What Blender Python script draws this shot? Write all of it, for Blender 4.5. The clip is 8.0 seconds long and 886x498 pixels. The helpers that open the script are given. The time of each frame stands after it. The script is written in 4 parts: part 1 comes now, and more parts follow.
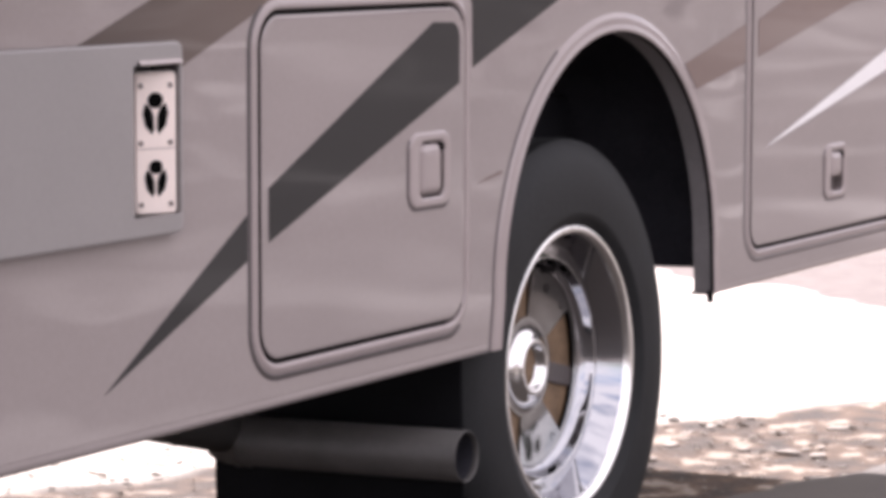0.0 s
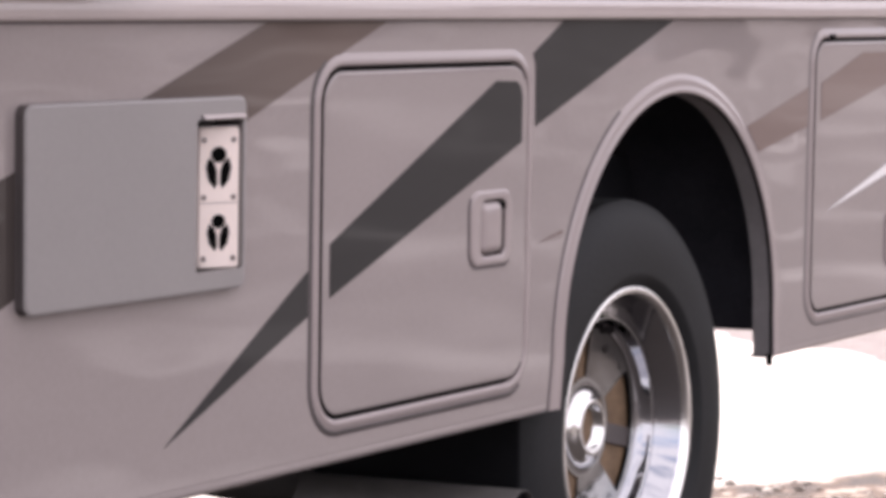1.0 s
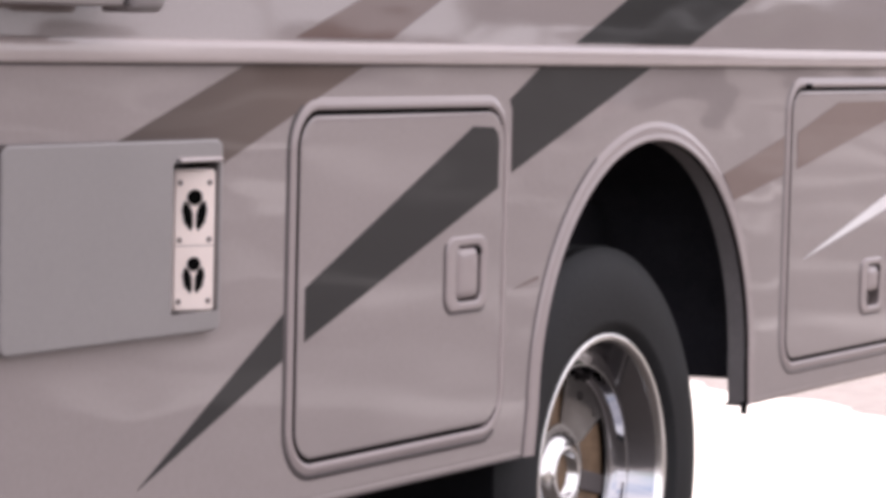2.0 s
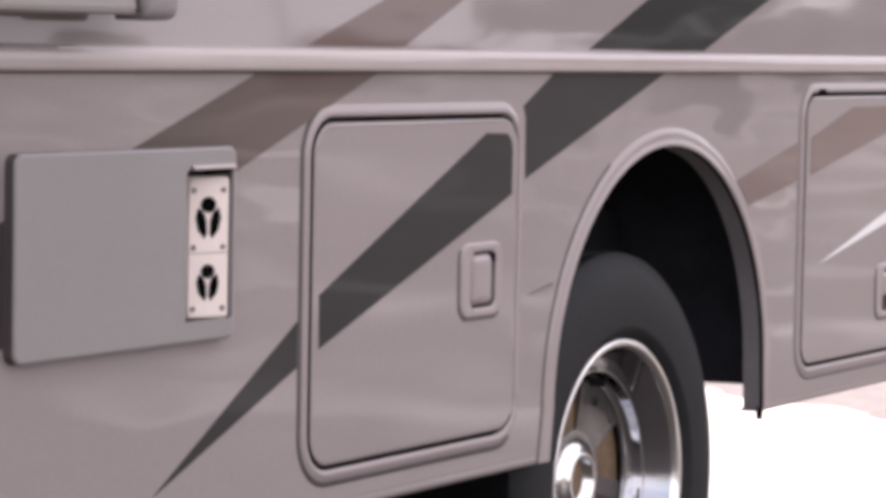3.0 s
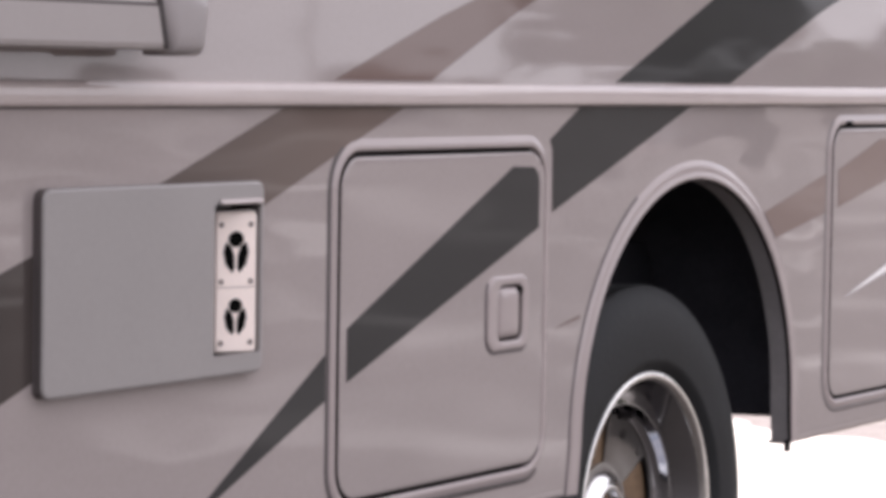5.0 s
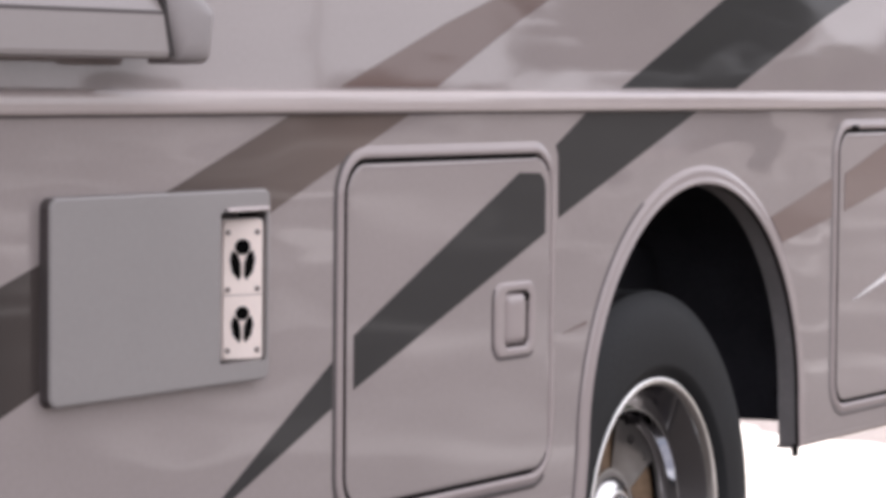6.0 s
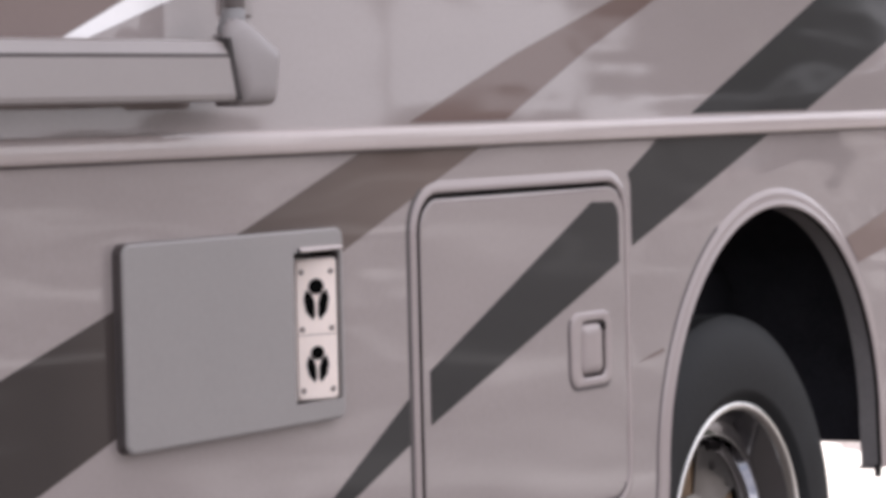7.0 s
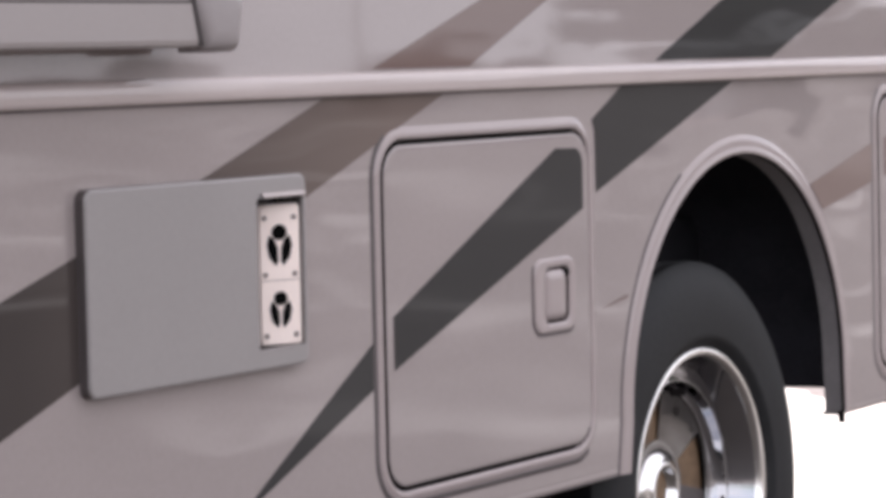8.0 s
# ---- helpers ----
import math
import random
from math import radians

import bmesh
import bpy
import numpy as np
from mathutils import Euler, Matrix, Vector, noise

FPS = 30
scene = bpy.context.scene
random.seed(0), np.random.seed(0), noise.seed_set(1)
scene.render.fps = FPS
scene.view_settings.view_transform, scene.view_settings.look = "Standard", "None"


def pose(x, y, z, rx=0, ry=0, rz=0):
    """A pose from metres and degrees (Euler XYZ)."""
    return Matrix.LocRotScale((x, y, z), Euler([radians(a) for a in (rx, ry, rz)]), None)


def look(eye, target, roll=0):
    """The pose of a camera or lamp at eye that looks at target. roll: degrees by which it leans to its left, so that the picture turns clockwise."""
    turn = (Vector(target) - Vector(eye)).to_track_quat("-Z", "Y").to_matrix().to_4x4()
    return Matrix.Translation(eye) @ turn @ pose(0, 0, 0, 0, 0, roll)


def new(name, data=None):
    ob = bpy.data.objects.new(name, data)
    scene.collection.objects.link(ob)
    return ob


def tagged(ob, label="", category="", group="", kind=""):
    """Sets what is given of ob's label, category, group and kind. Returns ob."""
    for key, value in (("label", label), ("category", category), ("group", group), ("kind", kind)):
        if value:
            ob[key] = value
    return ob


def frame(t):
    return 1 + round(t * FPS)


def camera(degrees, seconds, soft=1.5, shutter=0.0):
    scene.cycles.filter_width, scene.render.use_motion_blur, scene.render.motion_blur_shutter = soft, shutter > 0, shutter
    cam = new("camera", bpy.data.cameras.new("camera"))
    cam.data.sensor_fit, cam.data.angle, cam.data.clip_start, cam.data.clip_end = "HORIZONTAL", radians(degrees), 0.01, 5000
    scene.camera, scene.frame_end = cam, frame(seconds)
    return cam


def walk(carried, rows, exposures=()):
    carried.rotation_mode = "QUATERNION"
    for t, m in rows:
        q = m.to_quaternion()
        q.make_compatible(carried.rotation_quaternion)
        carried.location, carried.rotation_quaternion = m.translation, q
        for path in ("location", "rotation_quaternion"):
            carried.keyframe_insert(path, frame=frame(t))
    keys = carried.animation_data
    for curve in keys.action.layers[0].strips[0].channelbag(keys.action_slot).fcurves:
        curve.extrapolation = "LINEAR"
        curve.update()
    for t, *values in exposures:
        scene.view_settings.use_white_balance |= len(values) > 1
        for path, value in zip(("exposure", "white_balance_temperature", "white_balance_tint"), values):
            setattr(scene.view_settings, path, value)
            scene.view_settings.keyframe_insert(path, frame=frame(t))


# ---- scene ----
# ------------------------------------------------------------ camera
cam = camera(16.53, 8.0, soft=4.6)
# seconds, eye, heading to the left of +y, tilt up, roll
ROWS = [
    (0.0, (-4.9946, -2.4390, 1.1653), -61.079, -5.465, -1.002),
    (0.1, (-4.9941, -2.4369, 1.1646), -60.673, -5.321, -0.959),
    (0.2, (-4.9936, -2.4349, 1.1639), -60.361, -5.142, -0.940),
    (0.3, (-4.9931, -2.4329, 1.1632), -60.207, -4.981, -0.816),
    (0.4, (-4.9926, -2.4308, 1.1625), -60.419, -4.697, -0.707),
    (0.5, (-4.9921, -2.4288, 1.1618), -60.436, -4.474, -0.407),
    (0.6, (-4.9933, -2.4295, 1.1622), -60.125, -4.491, -0.530),
    (0.7, (-4.9945, -2.4301, 1.1626), -60.085, -4.531, -0.362),
    (0.8, (-4.9958, -2.4308, 1.1631), -60.253, -4.375, -0.348),
    (0.9, (-4.9970, -2.4314, 1.1635), -60.122, -4.340, -0.171),
    (1.0, (-4.9982, -2.4321, 1.1639), -60.043, -4.344, -0.203),
    (1.1, (-4.9981, -2.4318, 1.1630), -60.095, -4.264, -0.009),
    (1.2, (-4.9981, -2.4315, 1.1622), -60.335, -3.958, 0.158),
    (1.3, (-4.9980, -2.4311, 1.1613), -60.385, -3.760, 0.213),
    (1.4, (-4.9980, -2.4308, 1.1605), -60.345, -3.648, 0.266),
    (1.5, (-4.9979, -2.4305, 1.1596), -60.431, -3.660, 0.210),
    (1.6, (-4.9981, -2.4314, 1.1592), -60.564, -3.492, 0.286),
    (1.7, (-4.9983, -2.4323, 1.1588), -60.567, -3.455, 0.331),
    (2.8, (-5.0005, -2.4418, 1.1541), -60.161, -3.322, -0.020),
    (2.9, (-5.0007, -2.4426, 1.1537), -60.190, -3.256, 0.107),
    (3.0, (-5.0009, -2.4435, 1.1532), -60.138, -3.245, -0.038),
    (3.1, (-5.0032, -2.4439, 1.1566), -60.213, -3.144, 0.197),
    (3.2, (-5.0055, -2.4443, 1.1601), -60.148, -3.194, 0.189),
    (3.3, (-5.0078, -2.4447, 1.1635), -60.141, -3.226, 0.274),
    (3.4, (-5.0101, -2.4451, 1.1670), -60.224, -3.088, 0.342),
    (3.5, (-5.0124, -2.4455, 1.1704), -60.147, -3.094, 0.493),
    (3.6, (-5.0107, -2.4448, 1.1685), -60.133, -3.058, 0.359),
    (3.7, (-5.0090, -2.4441, 1.1666), -60.088, -3.027, 0.324),
    (3.8, (-5.0073, -2.4433, 1.1648), -60.085, -2.990, 0.346),
    (3.9, (-5.0056, -2.4426, 1.1629), -60.002, -2.975, 0.292),
    (4.0, (-5.0039, -2.4419, 1.1610), -60.027, -2.895, 0.306),
    (4.1, (-5.0048, -2.4433, 1.1601), -59.991, -2.852, 0.203),
    (4.2, (-5.0058, -2.4448, 1.1591), -59.849, -2.867, 0.092),
    (4.4, (-5.0077, -2.4477, 1.1572), -59.661, -2.864, -0.040),
    (4.5, (-5.0086, -2.4491, 1.1563), -59.575, -2.810, -0.089),
    (4.7, (-5.0089, -2.4498, 1.1564), -59.595, -2.745, -0.173),
    (5.8, (-5.0105, -2.4533, 1.1567), -59.584, -2.480, -0.258),
    (5.9, (-5.0107, -2.4537, 1.1568), -59.555, -2.496, -0.273),
    (6.0, (-5.0108, -2.4540, 1.1568), -59.460, -2.525, -0.558),
    (6.1, (-5.0088, -2.4521, 1.1592), -59.427, -2.300, -0.526),
    (6.2, (-5.0068, -2.4501, 1.1617), -59.288, -2.198, -0.854),
    (6.3, (-5.0048, -2.4482, 1.1641), -59.103, -2.072, -1.190),
    (6.4, (-5.0027, -2.4463, 1.1666), -59.280, -1.981, -1.403),
    (6.5, (-5.0007, -2.4444, 1.1690), -59.052, -1.853, -2.430),
    (6.6, (-4.9999, -2.4460, 1.1694), -58.305, -1.725, -2.899),
    (6.7, (-4.9991, -2.4476, 1.1699), -58.159, -1.795, -2.640),
    (6.8, (-4.9983, -2.4492, 1.1703), -58.070, -1.852, -2.580),
    (7.0, (-4.9966, -2.4524, 1.1712), -58.024, -2.040, -2.385),
    (7.1, (-4.9974, -2.4556, 1.1707), -58.067, -2.075, -2.272),
    (7.2, (-4.9982, -2.4587, 1.1701), -58.066, -2.234, -2.288),
    (7.3, (-4.9990, -2.4619, 1.1696), -58.117, -2.489, -2.183),
    (7.4, (-4.9998, -2.4651, 1.1690), -58.213, -2.800, -2.230),
    (7.5, (-5.0006, -2.4682, 1.1685), -58.199, -2.879, -2.216),
    (7.6, (-5.0009, -2.4695, 1.1681), -58.339, -2.861, -2.311),
    (7.8, (-5.0015, -2.4722, 1.1674), -58.438, -2.903, -2.385),
    (8.0, (-5.0021, -2.4748, 1.1667), -58.473, -3.017, -2.364),
]


def aim(eye, heading, tilt, roll):
    h, p = radians(heading), radians(tilt)
    way = Vector((-math.sin(h) * math.cos(p), math.cos(h) * math.cos(p), math.sin(p)))
    return look(eye, Vector(eye) + way, roll)


walk(cam, [(t, aim(e, h, p, r)) for t, e, h, p, r in ROWS],
     exposures=[(0.0, 1.43, 6350, 23), (2.0, 1.43, 6330, 22), (4.5, 1.42, 6260, 19), (6.5, 1.42, 6190, 17), (8.0, 1.42, 6190, 17)])

# ------------------------------------------------------------ world and sun
SUN_EL, SUN_AZ = radians(30), radians(42)      # height, and turn from +x towards +y
world = bpy.data.worlds.new("sky")
scene.world = world
world.use_nodes = True
wn, wl = world.node_tree.nodes, world.node_tree.links
wn.clear()
sky = wn.new("ShaderNodeTexSky")
sky.sky_type, sky.sun_disc = "NISHITA", False
sky.sun_elevation, sky.sun_rotation = SUN_EL, math.pi / 2 - SUN_AZ
sky.air_density, sky.dust_density = 1.0, 2.5
bg = wn.new("ShaderNodeBackground")
bg.inputs["Strength"].default_value = 0.10
wo = wn.new("ShaderNodeOutputWorld")
# broken white cloud over the whole sky
wt = wn.new("ShaderNodeTexCoord")
squash = wn.new("ShaderNodeMapping")
squash.inputs["Scale"].default_value = (1.0, 1.0, 3.2)
cloud = wn.new("ShaderNodeTexNoise")
cloud.inputs["Scale"].default_value, cloud.inputs["Detail"].default_value, cloud.inputs["Roughness"].default_value = 3.2, 2.0, 0.45
cover = wn.new("ShaderNodeValToRGB")
cover.color_ramp.elements[0].position, cover.color_ramp.elements[1].position = 0.18, 0.50
cover.color_ramp.elements[0].color, cover.color_ramp.elements[1].color = (0, 0, 0, 1), (1, 1, 1, 1)
veil = wn.new("ShaderNodeMix")
veil.data_type = "RGBA"
veil.inputs["B"].default_value = (7.0, 6.9, 6.8, 1)
wl.new(wt.outputs["Generated"], squash.inputs["Vector"])
wl.new(squash.outputs["Vector"], cloud.inputs["Vector"])
wl.new(cloud.outputs["Fac"], cover.inputs["Fac"])
wl.new(cover.outputs["Color"], veil.inputs["Factor"])
wl.new(sky.outputs["Color"], veil.inputs["A"])
wl.new(veil.outputs["Result"], bg.inputs["Color"])
wl.new(bg.outputs["Background"], wo.inputs["Surface"])

sun_data = bpy.data.lights.new("sun", "SUN")
sun_data.energy, sun_data.angle, sun_data.color = 5.0, radians(0.6), (1.0, 0.95, 0.88)
sun = new("sun", sun_data)
sun_dir = Vector((math.cos(SUN_EL) * math.cos(SUN_AZ), math.cos(SUN_EL) * math.sin(SUN_AZ), math.sin(SUN_EL)))
sun.matrix_world = look(sun_dir * 40, (0, 0, 0))


# ------------------------------------------------------------ materials
def material(name, color, rough=0.5, metal=0.0, vary=0.1, scale=8.0, fine=120.0, bump=0.0, bump_scale=60.0,
             coat=0.0, spread=0.0, wave=0.0, wave_scale=3.0, ior=1.5):
    """A paint, metal or rubber: colour at two scales, roughness that varies, relief, and slow waviness of a sheet."""
    m = bpy.data.materials.new(name)
    m.use_nodes = True
    n, l = m.node_tree.nodes, m.node_tree.links
    b = n["Principled BSDF"]
    b.inputs["Metallic"].default_value, b.inputs["IOR"].default_value = metal, ior
    b.inputs["Coat Weight"].default_value, b.inputs["Coat Roughness"].default_value = coat, 0.04
    tc = n.new("ShaderNodeTexCoord")

    def tex(sc, detail=4.0, stretch=None):
        t = n.new("ShaderNodeTexNoise")
        t.inputs["Scale"].default_value, t.inputs["Detail"].default_value = sc, detail
        if stretch:
            mp = n.new("ShaderNodeMapping")
            mp.inputs["Scale"].default_value = stretch
            l.new(tc.outputs["Object"], mp.inputs["Vector"])
            l.new(mp.outputs["Vector"], t.inputs["Vector"])
        else:
            l.new(tc.outputs["Object"], t.inputs["Vector"])
        return t.outputs["Fac"]

    mix = n.new("ShaderNodeMix")
    mix.data_type = "FLOAT"
    mix.inputs["Factor"].default_value = 0.35
    l.new(tex(scale, 4.0, (0.5, 1.0, 1.6) if wave else None), mix.inputs["A"])
    l.new(tex(fine, 2.0), mix.inputs["B"])
    ramp = n.new("ShaderNodeValToRGB")
    c = Vector(color)
    ramp.color_ramp.elements[0].position, ramp.color_ramp.elements[1].position = 0.3, 0.7
    ramp.color_ramp.elements[0].color = (*(c * (1 - vary)), 1)
    ramp.color_ramp.elements[1].color = (*[min(1, v) for v in c * (1 + vary)], 1)
    l.new(mix.outputs["Result"], ramp.inputs["Fac"])
    l.new(ramp.outputs["Color"], b.inputs["Base Color"])
    rr = n.new("ShaderNodeMapRange")
    rr.inputs["To Min"].default_value, rr.inputs["To Max"].default_value = max(0.02, rough - spread), min(1, rough + spread)
    l.new(mix.outputs["Result"], rr.inputs["Value"])
    l.new(rr.outputs["Result"], b.inputs["Roughness"])
    last = None
    if bump:
        bp = n.new("ShaderNodeBump")
        bp.inputs["Strength"].default_value, bp.inputs["Distance"].default_value = bump, 0.004
        l.new(tex(bump_scale), bp.inputs["Height"])
        last = bp
    if wave:
        bp = n.new("ShaderNodeBump")
        bp.inputs["Strength"].default_value, bp.inputs["Distance"].default_value = 1.0, wave
        l.new(tex(wave_scale, 2.2, (0.40, 1.0, 1.5)), bp.inputs["Height"])
        if last:
            l.new(last.outputs["Normal"], bp.inputs["Normal"])
        last = bp
    if last:
        l.new(last.outputs["Normal"], b.inputs["Normal"])
        if coat:
            l.new(last.outputs["Normal"], b.inputs["Coat Normal"])
    return m


M_BODY = material("beige_gelcoat", (0.304, 0.263, 0.255), rough=0.042, vary=0.075, scale=2.8, spread=0.02, ior=1.52, wave=0.0052, wave_scale=2.6)
M_DOOR = material("beige_door_gelcoat", (0.304, 0.263, 0.255), rough=0.06, vary=0.075, scale=2.8, spread=0.03, ior=1.50, wave=0.0036, wave_scale=1.9)
M_TRIM = material("beige_moulding", (0.335, 0.284, 0.277), rough=0.12, vary=0.03, scale=6, spread=0.04)
M_RAIL = material("pale_vinyl_rail", (0.43, 0.368, 0.352), ior=1.6, rough=0.07, vary=0.04, scale=10, spread=0.05)
M_DARK = material("charcoal_stripe_paint", (0.045, 0.0435, 0.043), rough=0.06, vary=0.06, scale=4, ior=1.20, wave=0.0052, wave_scale=2.6)
M_WHITE = material("white_stripe_paint", (0.84, 0.82, 0.82), rough=0.14, vary=0.03)
M_TAN2 = material("tan_stripe_paint", (0.165, 0.118, 0.106), ior=1.33, rough=0.05, vary=0.05, scale=5, wave=0.0052, wave_scale=2.6)
M_TAN3 = material("faded_tan_stripe_paint", (0.203, 0.151, 0.136), ior=1.33, rough=0.06, vary=0.05, scale=5, wave=0.0040, wave_scale=2.2)
M_PANEL = material("grey_hatch_paint", (0.262, 0.243, 0.238), rough=0.30, vary=0.07, scale=3.5, bump=0.05, bump_scale=300)
M_COLLAR = material("grey_collar_plastic", (0.200, 0.190, 0.192), rough=0.4, vary=0.06)
M_BAR = material("grey_awning_paint", (0.285, 0.253, 0.245), rough=0.3, vary=0.05, scale=6)
M_CAP = material("grey_cap_plastic", (0.270, 0.242, 0.240), rough=0.38, vary=0.05, bump=0.05, bump_scale=400)
M_PLATE = material("cream_outlet_plastic", (0.88, 0.76, 0.70), rough=0.3, vary=0.04)
M_SCREW = material("screw_steel", (0.22, 0.18, 0.17), rough=0.4, metal=0.6)
M_BLACK = material("black_socket", (0.003, 0.003, 0.003), rough=0.9, ior=1.1)
M_GASKET = material("black_rubber_gasket", (0.006, 0.005, 0.005), rough=0.9, vary=0.2, ior=1.12)
M_LAMP = material("grey_lamp_lens", (0.20, 0.215, 0.22), rough=0.2, vary=0.1)
M_TYRE = material("tyre_rubber", (0.0100, 0.0103, 0.0113), ior=1.33, rough=0.62, vary=0.5, scale=9, fine=200, bump=0.25, bump_scale=120, spread=0.1)
M_CHROME = material("chrome", (0.42, 0.42, 0.445), rough=0.025, metal=1.0, vary=0.03, scale=20, spread=0.01)
M_HUB = material("bright_hub_chrome", (0.72, 0.71, 0.70), rough=0.1, metal=1.0, vary=0.04, scale=20, spread=0.04)
M_RING = material("worn_chrome", (0.58, 0.58, 0.59), rough=0.05, metal=1.0, vary=0.06, scale=20, spread=0.03)
M_DISC = material("dull_chrome", (0.23, 0.23, 0.235), rough=0.10, metal=1.0, vary=0.15, scale=20, spread=0.06, wave=0.0008, wave_scale=9)
M_LIP = material("polished_rim_edge", (0.85, 0.84, 0.83), rough=0.16, metal=1.0, vary=0.04, spread=0.05)
M_JOINT = material("shadowed_rubber_joint", (0.035, 0.029, 0.028), rough=0.8, vary=0.2)
M_RUST = material("rusty_drum", (0.155, 0.098, 0.056), rough=0.75, vary=0.4, scale=25, bump=0.4)
M_WELL = material("black_wheel_well", (0.034, 0.033, 0.040), ior=1.2, rough=0.85, vary=0.3, scale=10, bump=0.2)
M_LINER = material("grey_arch_return", (0.20, 0.185, 0.185), rough=0.6, vary=0.15, scale=12, bump=0.1)
M_LINER2 = material("dull_black_panel", (0.020, 0.020, 0.024), ior=1.25, rough=0.75, vary=0.3, scale=9)
M_PIPE = material("sooty_exhaust_steel", (0.066, 0.061, 0.058), rough=0.5, metal=0.2, vary=0.25, scale=14, bump=0.15, spread=0.1)
M_CUP = material("shaded_latch_plastic", (0.15, 0.125, 0.12), rough=0.6, vary=0.1)
# grey for seals and joints, and for shade painted on edges and in recesses
M_SEAL_SHADE = material("grey_sealant_and_shade", (0.075, 0.062, 0.061), rough=0.6, vary=0.15)
# paler edge shade for the second door's frame
M_PALE_SHADE = material("pale_grey_edge_shade", (0.175, 0.152, 0.147), rough=0.6, vary=0.1)
M_UNDER = material("black_underbody", (0.006, 0.006, 0.007), ior=1.15, rough=0.85, vary=0.3)
M_ROOF = material("white_roof_sheet", (0.7, 0.68, 0.66), rough=0.5, vary=0.05)


def fade_material(name, c0, c1, u0, u1):
    """Stripe paint that fades along the vehicle from c0 to c1."""
    m = material(name, c0, ior=1.33, rough=0.05, vary=0.04, wave=0.0052, wave_scale=2.6)
    n, l = m.node_tree.nodes, m.node_tree.links
    tc, sep, mr, ramp = (n.new(k) for k in ("ShaderNodeTexCoord", "ShaderNodeSeparateXYZ", "ShaderNodeMapRange", "ShaderNodeMix"))
    ramp.data_type = "RGBA"
    mr.inputs["From Min"].default_value, mr.inputs["From Max"].default_value = u0, u1
    l.new(tc.outputs["Object"], sep.inputs["Vector"])
    l.new(sep.outputs["X"], mr.inputs["Value"])
    l.new(mr.outputs["Result"], ramp.inputs["Factor"])
    ramp.inputs["A"].default_value, ramp.inputs["B"].default_value = (*c0, 1), (*c1, 1)
    l.new(ramp.outputs["Result"], n["Principled BSDF"].inputs["Base Color"])
    return m


def swell(m, u, z, near, far, rise):
    """The sheet swells gently towards the wheel opening, in a ring round (u, z)."""
    n, l = m.node_tree.nodes, m.node_tree.links
    tc, flat, gap, fall, bp = (n.new(k) for k in ("ShaderNodeTexCoord", "ShaderNodeVectorMath", "ShaderNodeVectorMath", "ShaderNodeMapRange", "ShaderNodeBump"))
    flat.operation, gap.operation, fall.interpolation_type = "MULTIPLY", "DISTANCE", "SMOOTHSTEP"
    flat.inputs[1].default_value, gap.inputs[1].default_value = (1, 0, 1), (u, 0, z)
    fall.inputs["From Min"].default_value, fall.inputs["From Max"].default_value = far, near
    bp.inputs["Strength"].default_value, bp.inputs["Distance"].default_value = 1.0, rise
    l.new(tc.outputs["Object"], flat.inputs[0])
    l.new(flat.outputs["Vector"], gap.inputs[0])
    l.new(gap.outputs["Value"], fall.inputs["Value"])
    l.new(fall.outputs["Result"], bp.inputs["Height"])
    l.new(bp.outputs["Normal"], n["Bump"].inputs["Normal"])
    return m


M_SIDE = swell(M_BODY.copy(), 0.101, 0.576, 0.45, 0.66, 0.0035)
M_SIDE.name = "beige_gelcoat_swelling_at_the_wheel"
M_TAN = fade_material("brown_fading_stripe_paint", (0.046, 0.039, 0.037), (0.155, 0.120, 0.106), -2.0, -1.1)


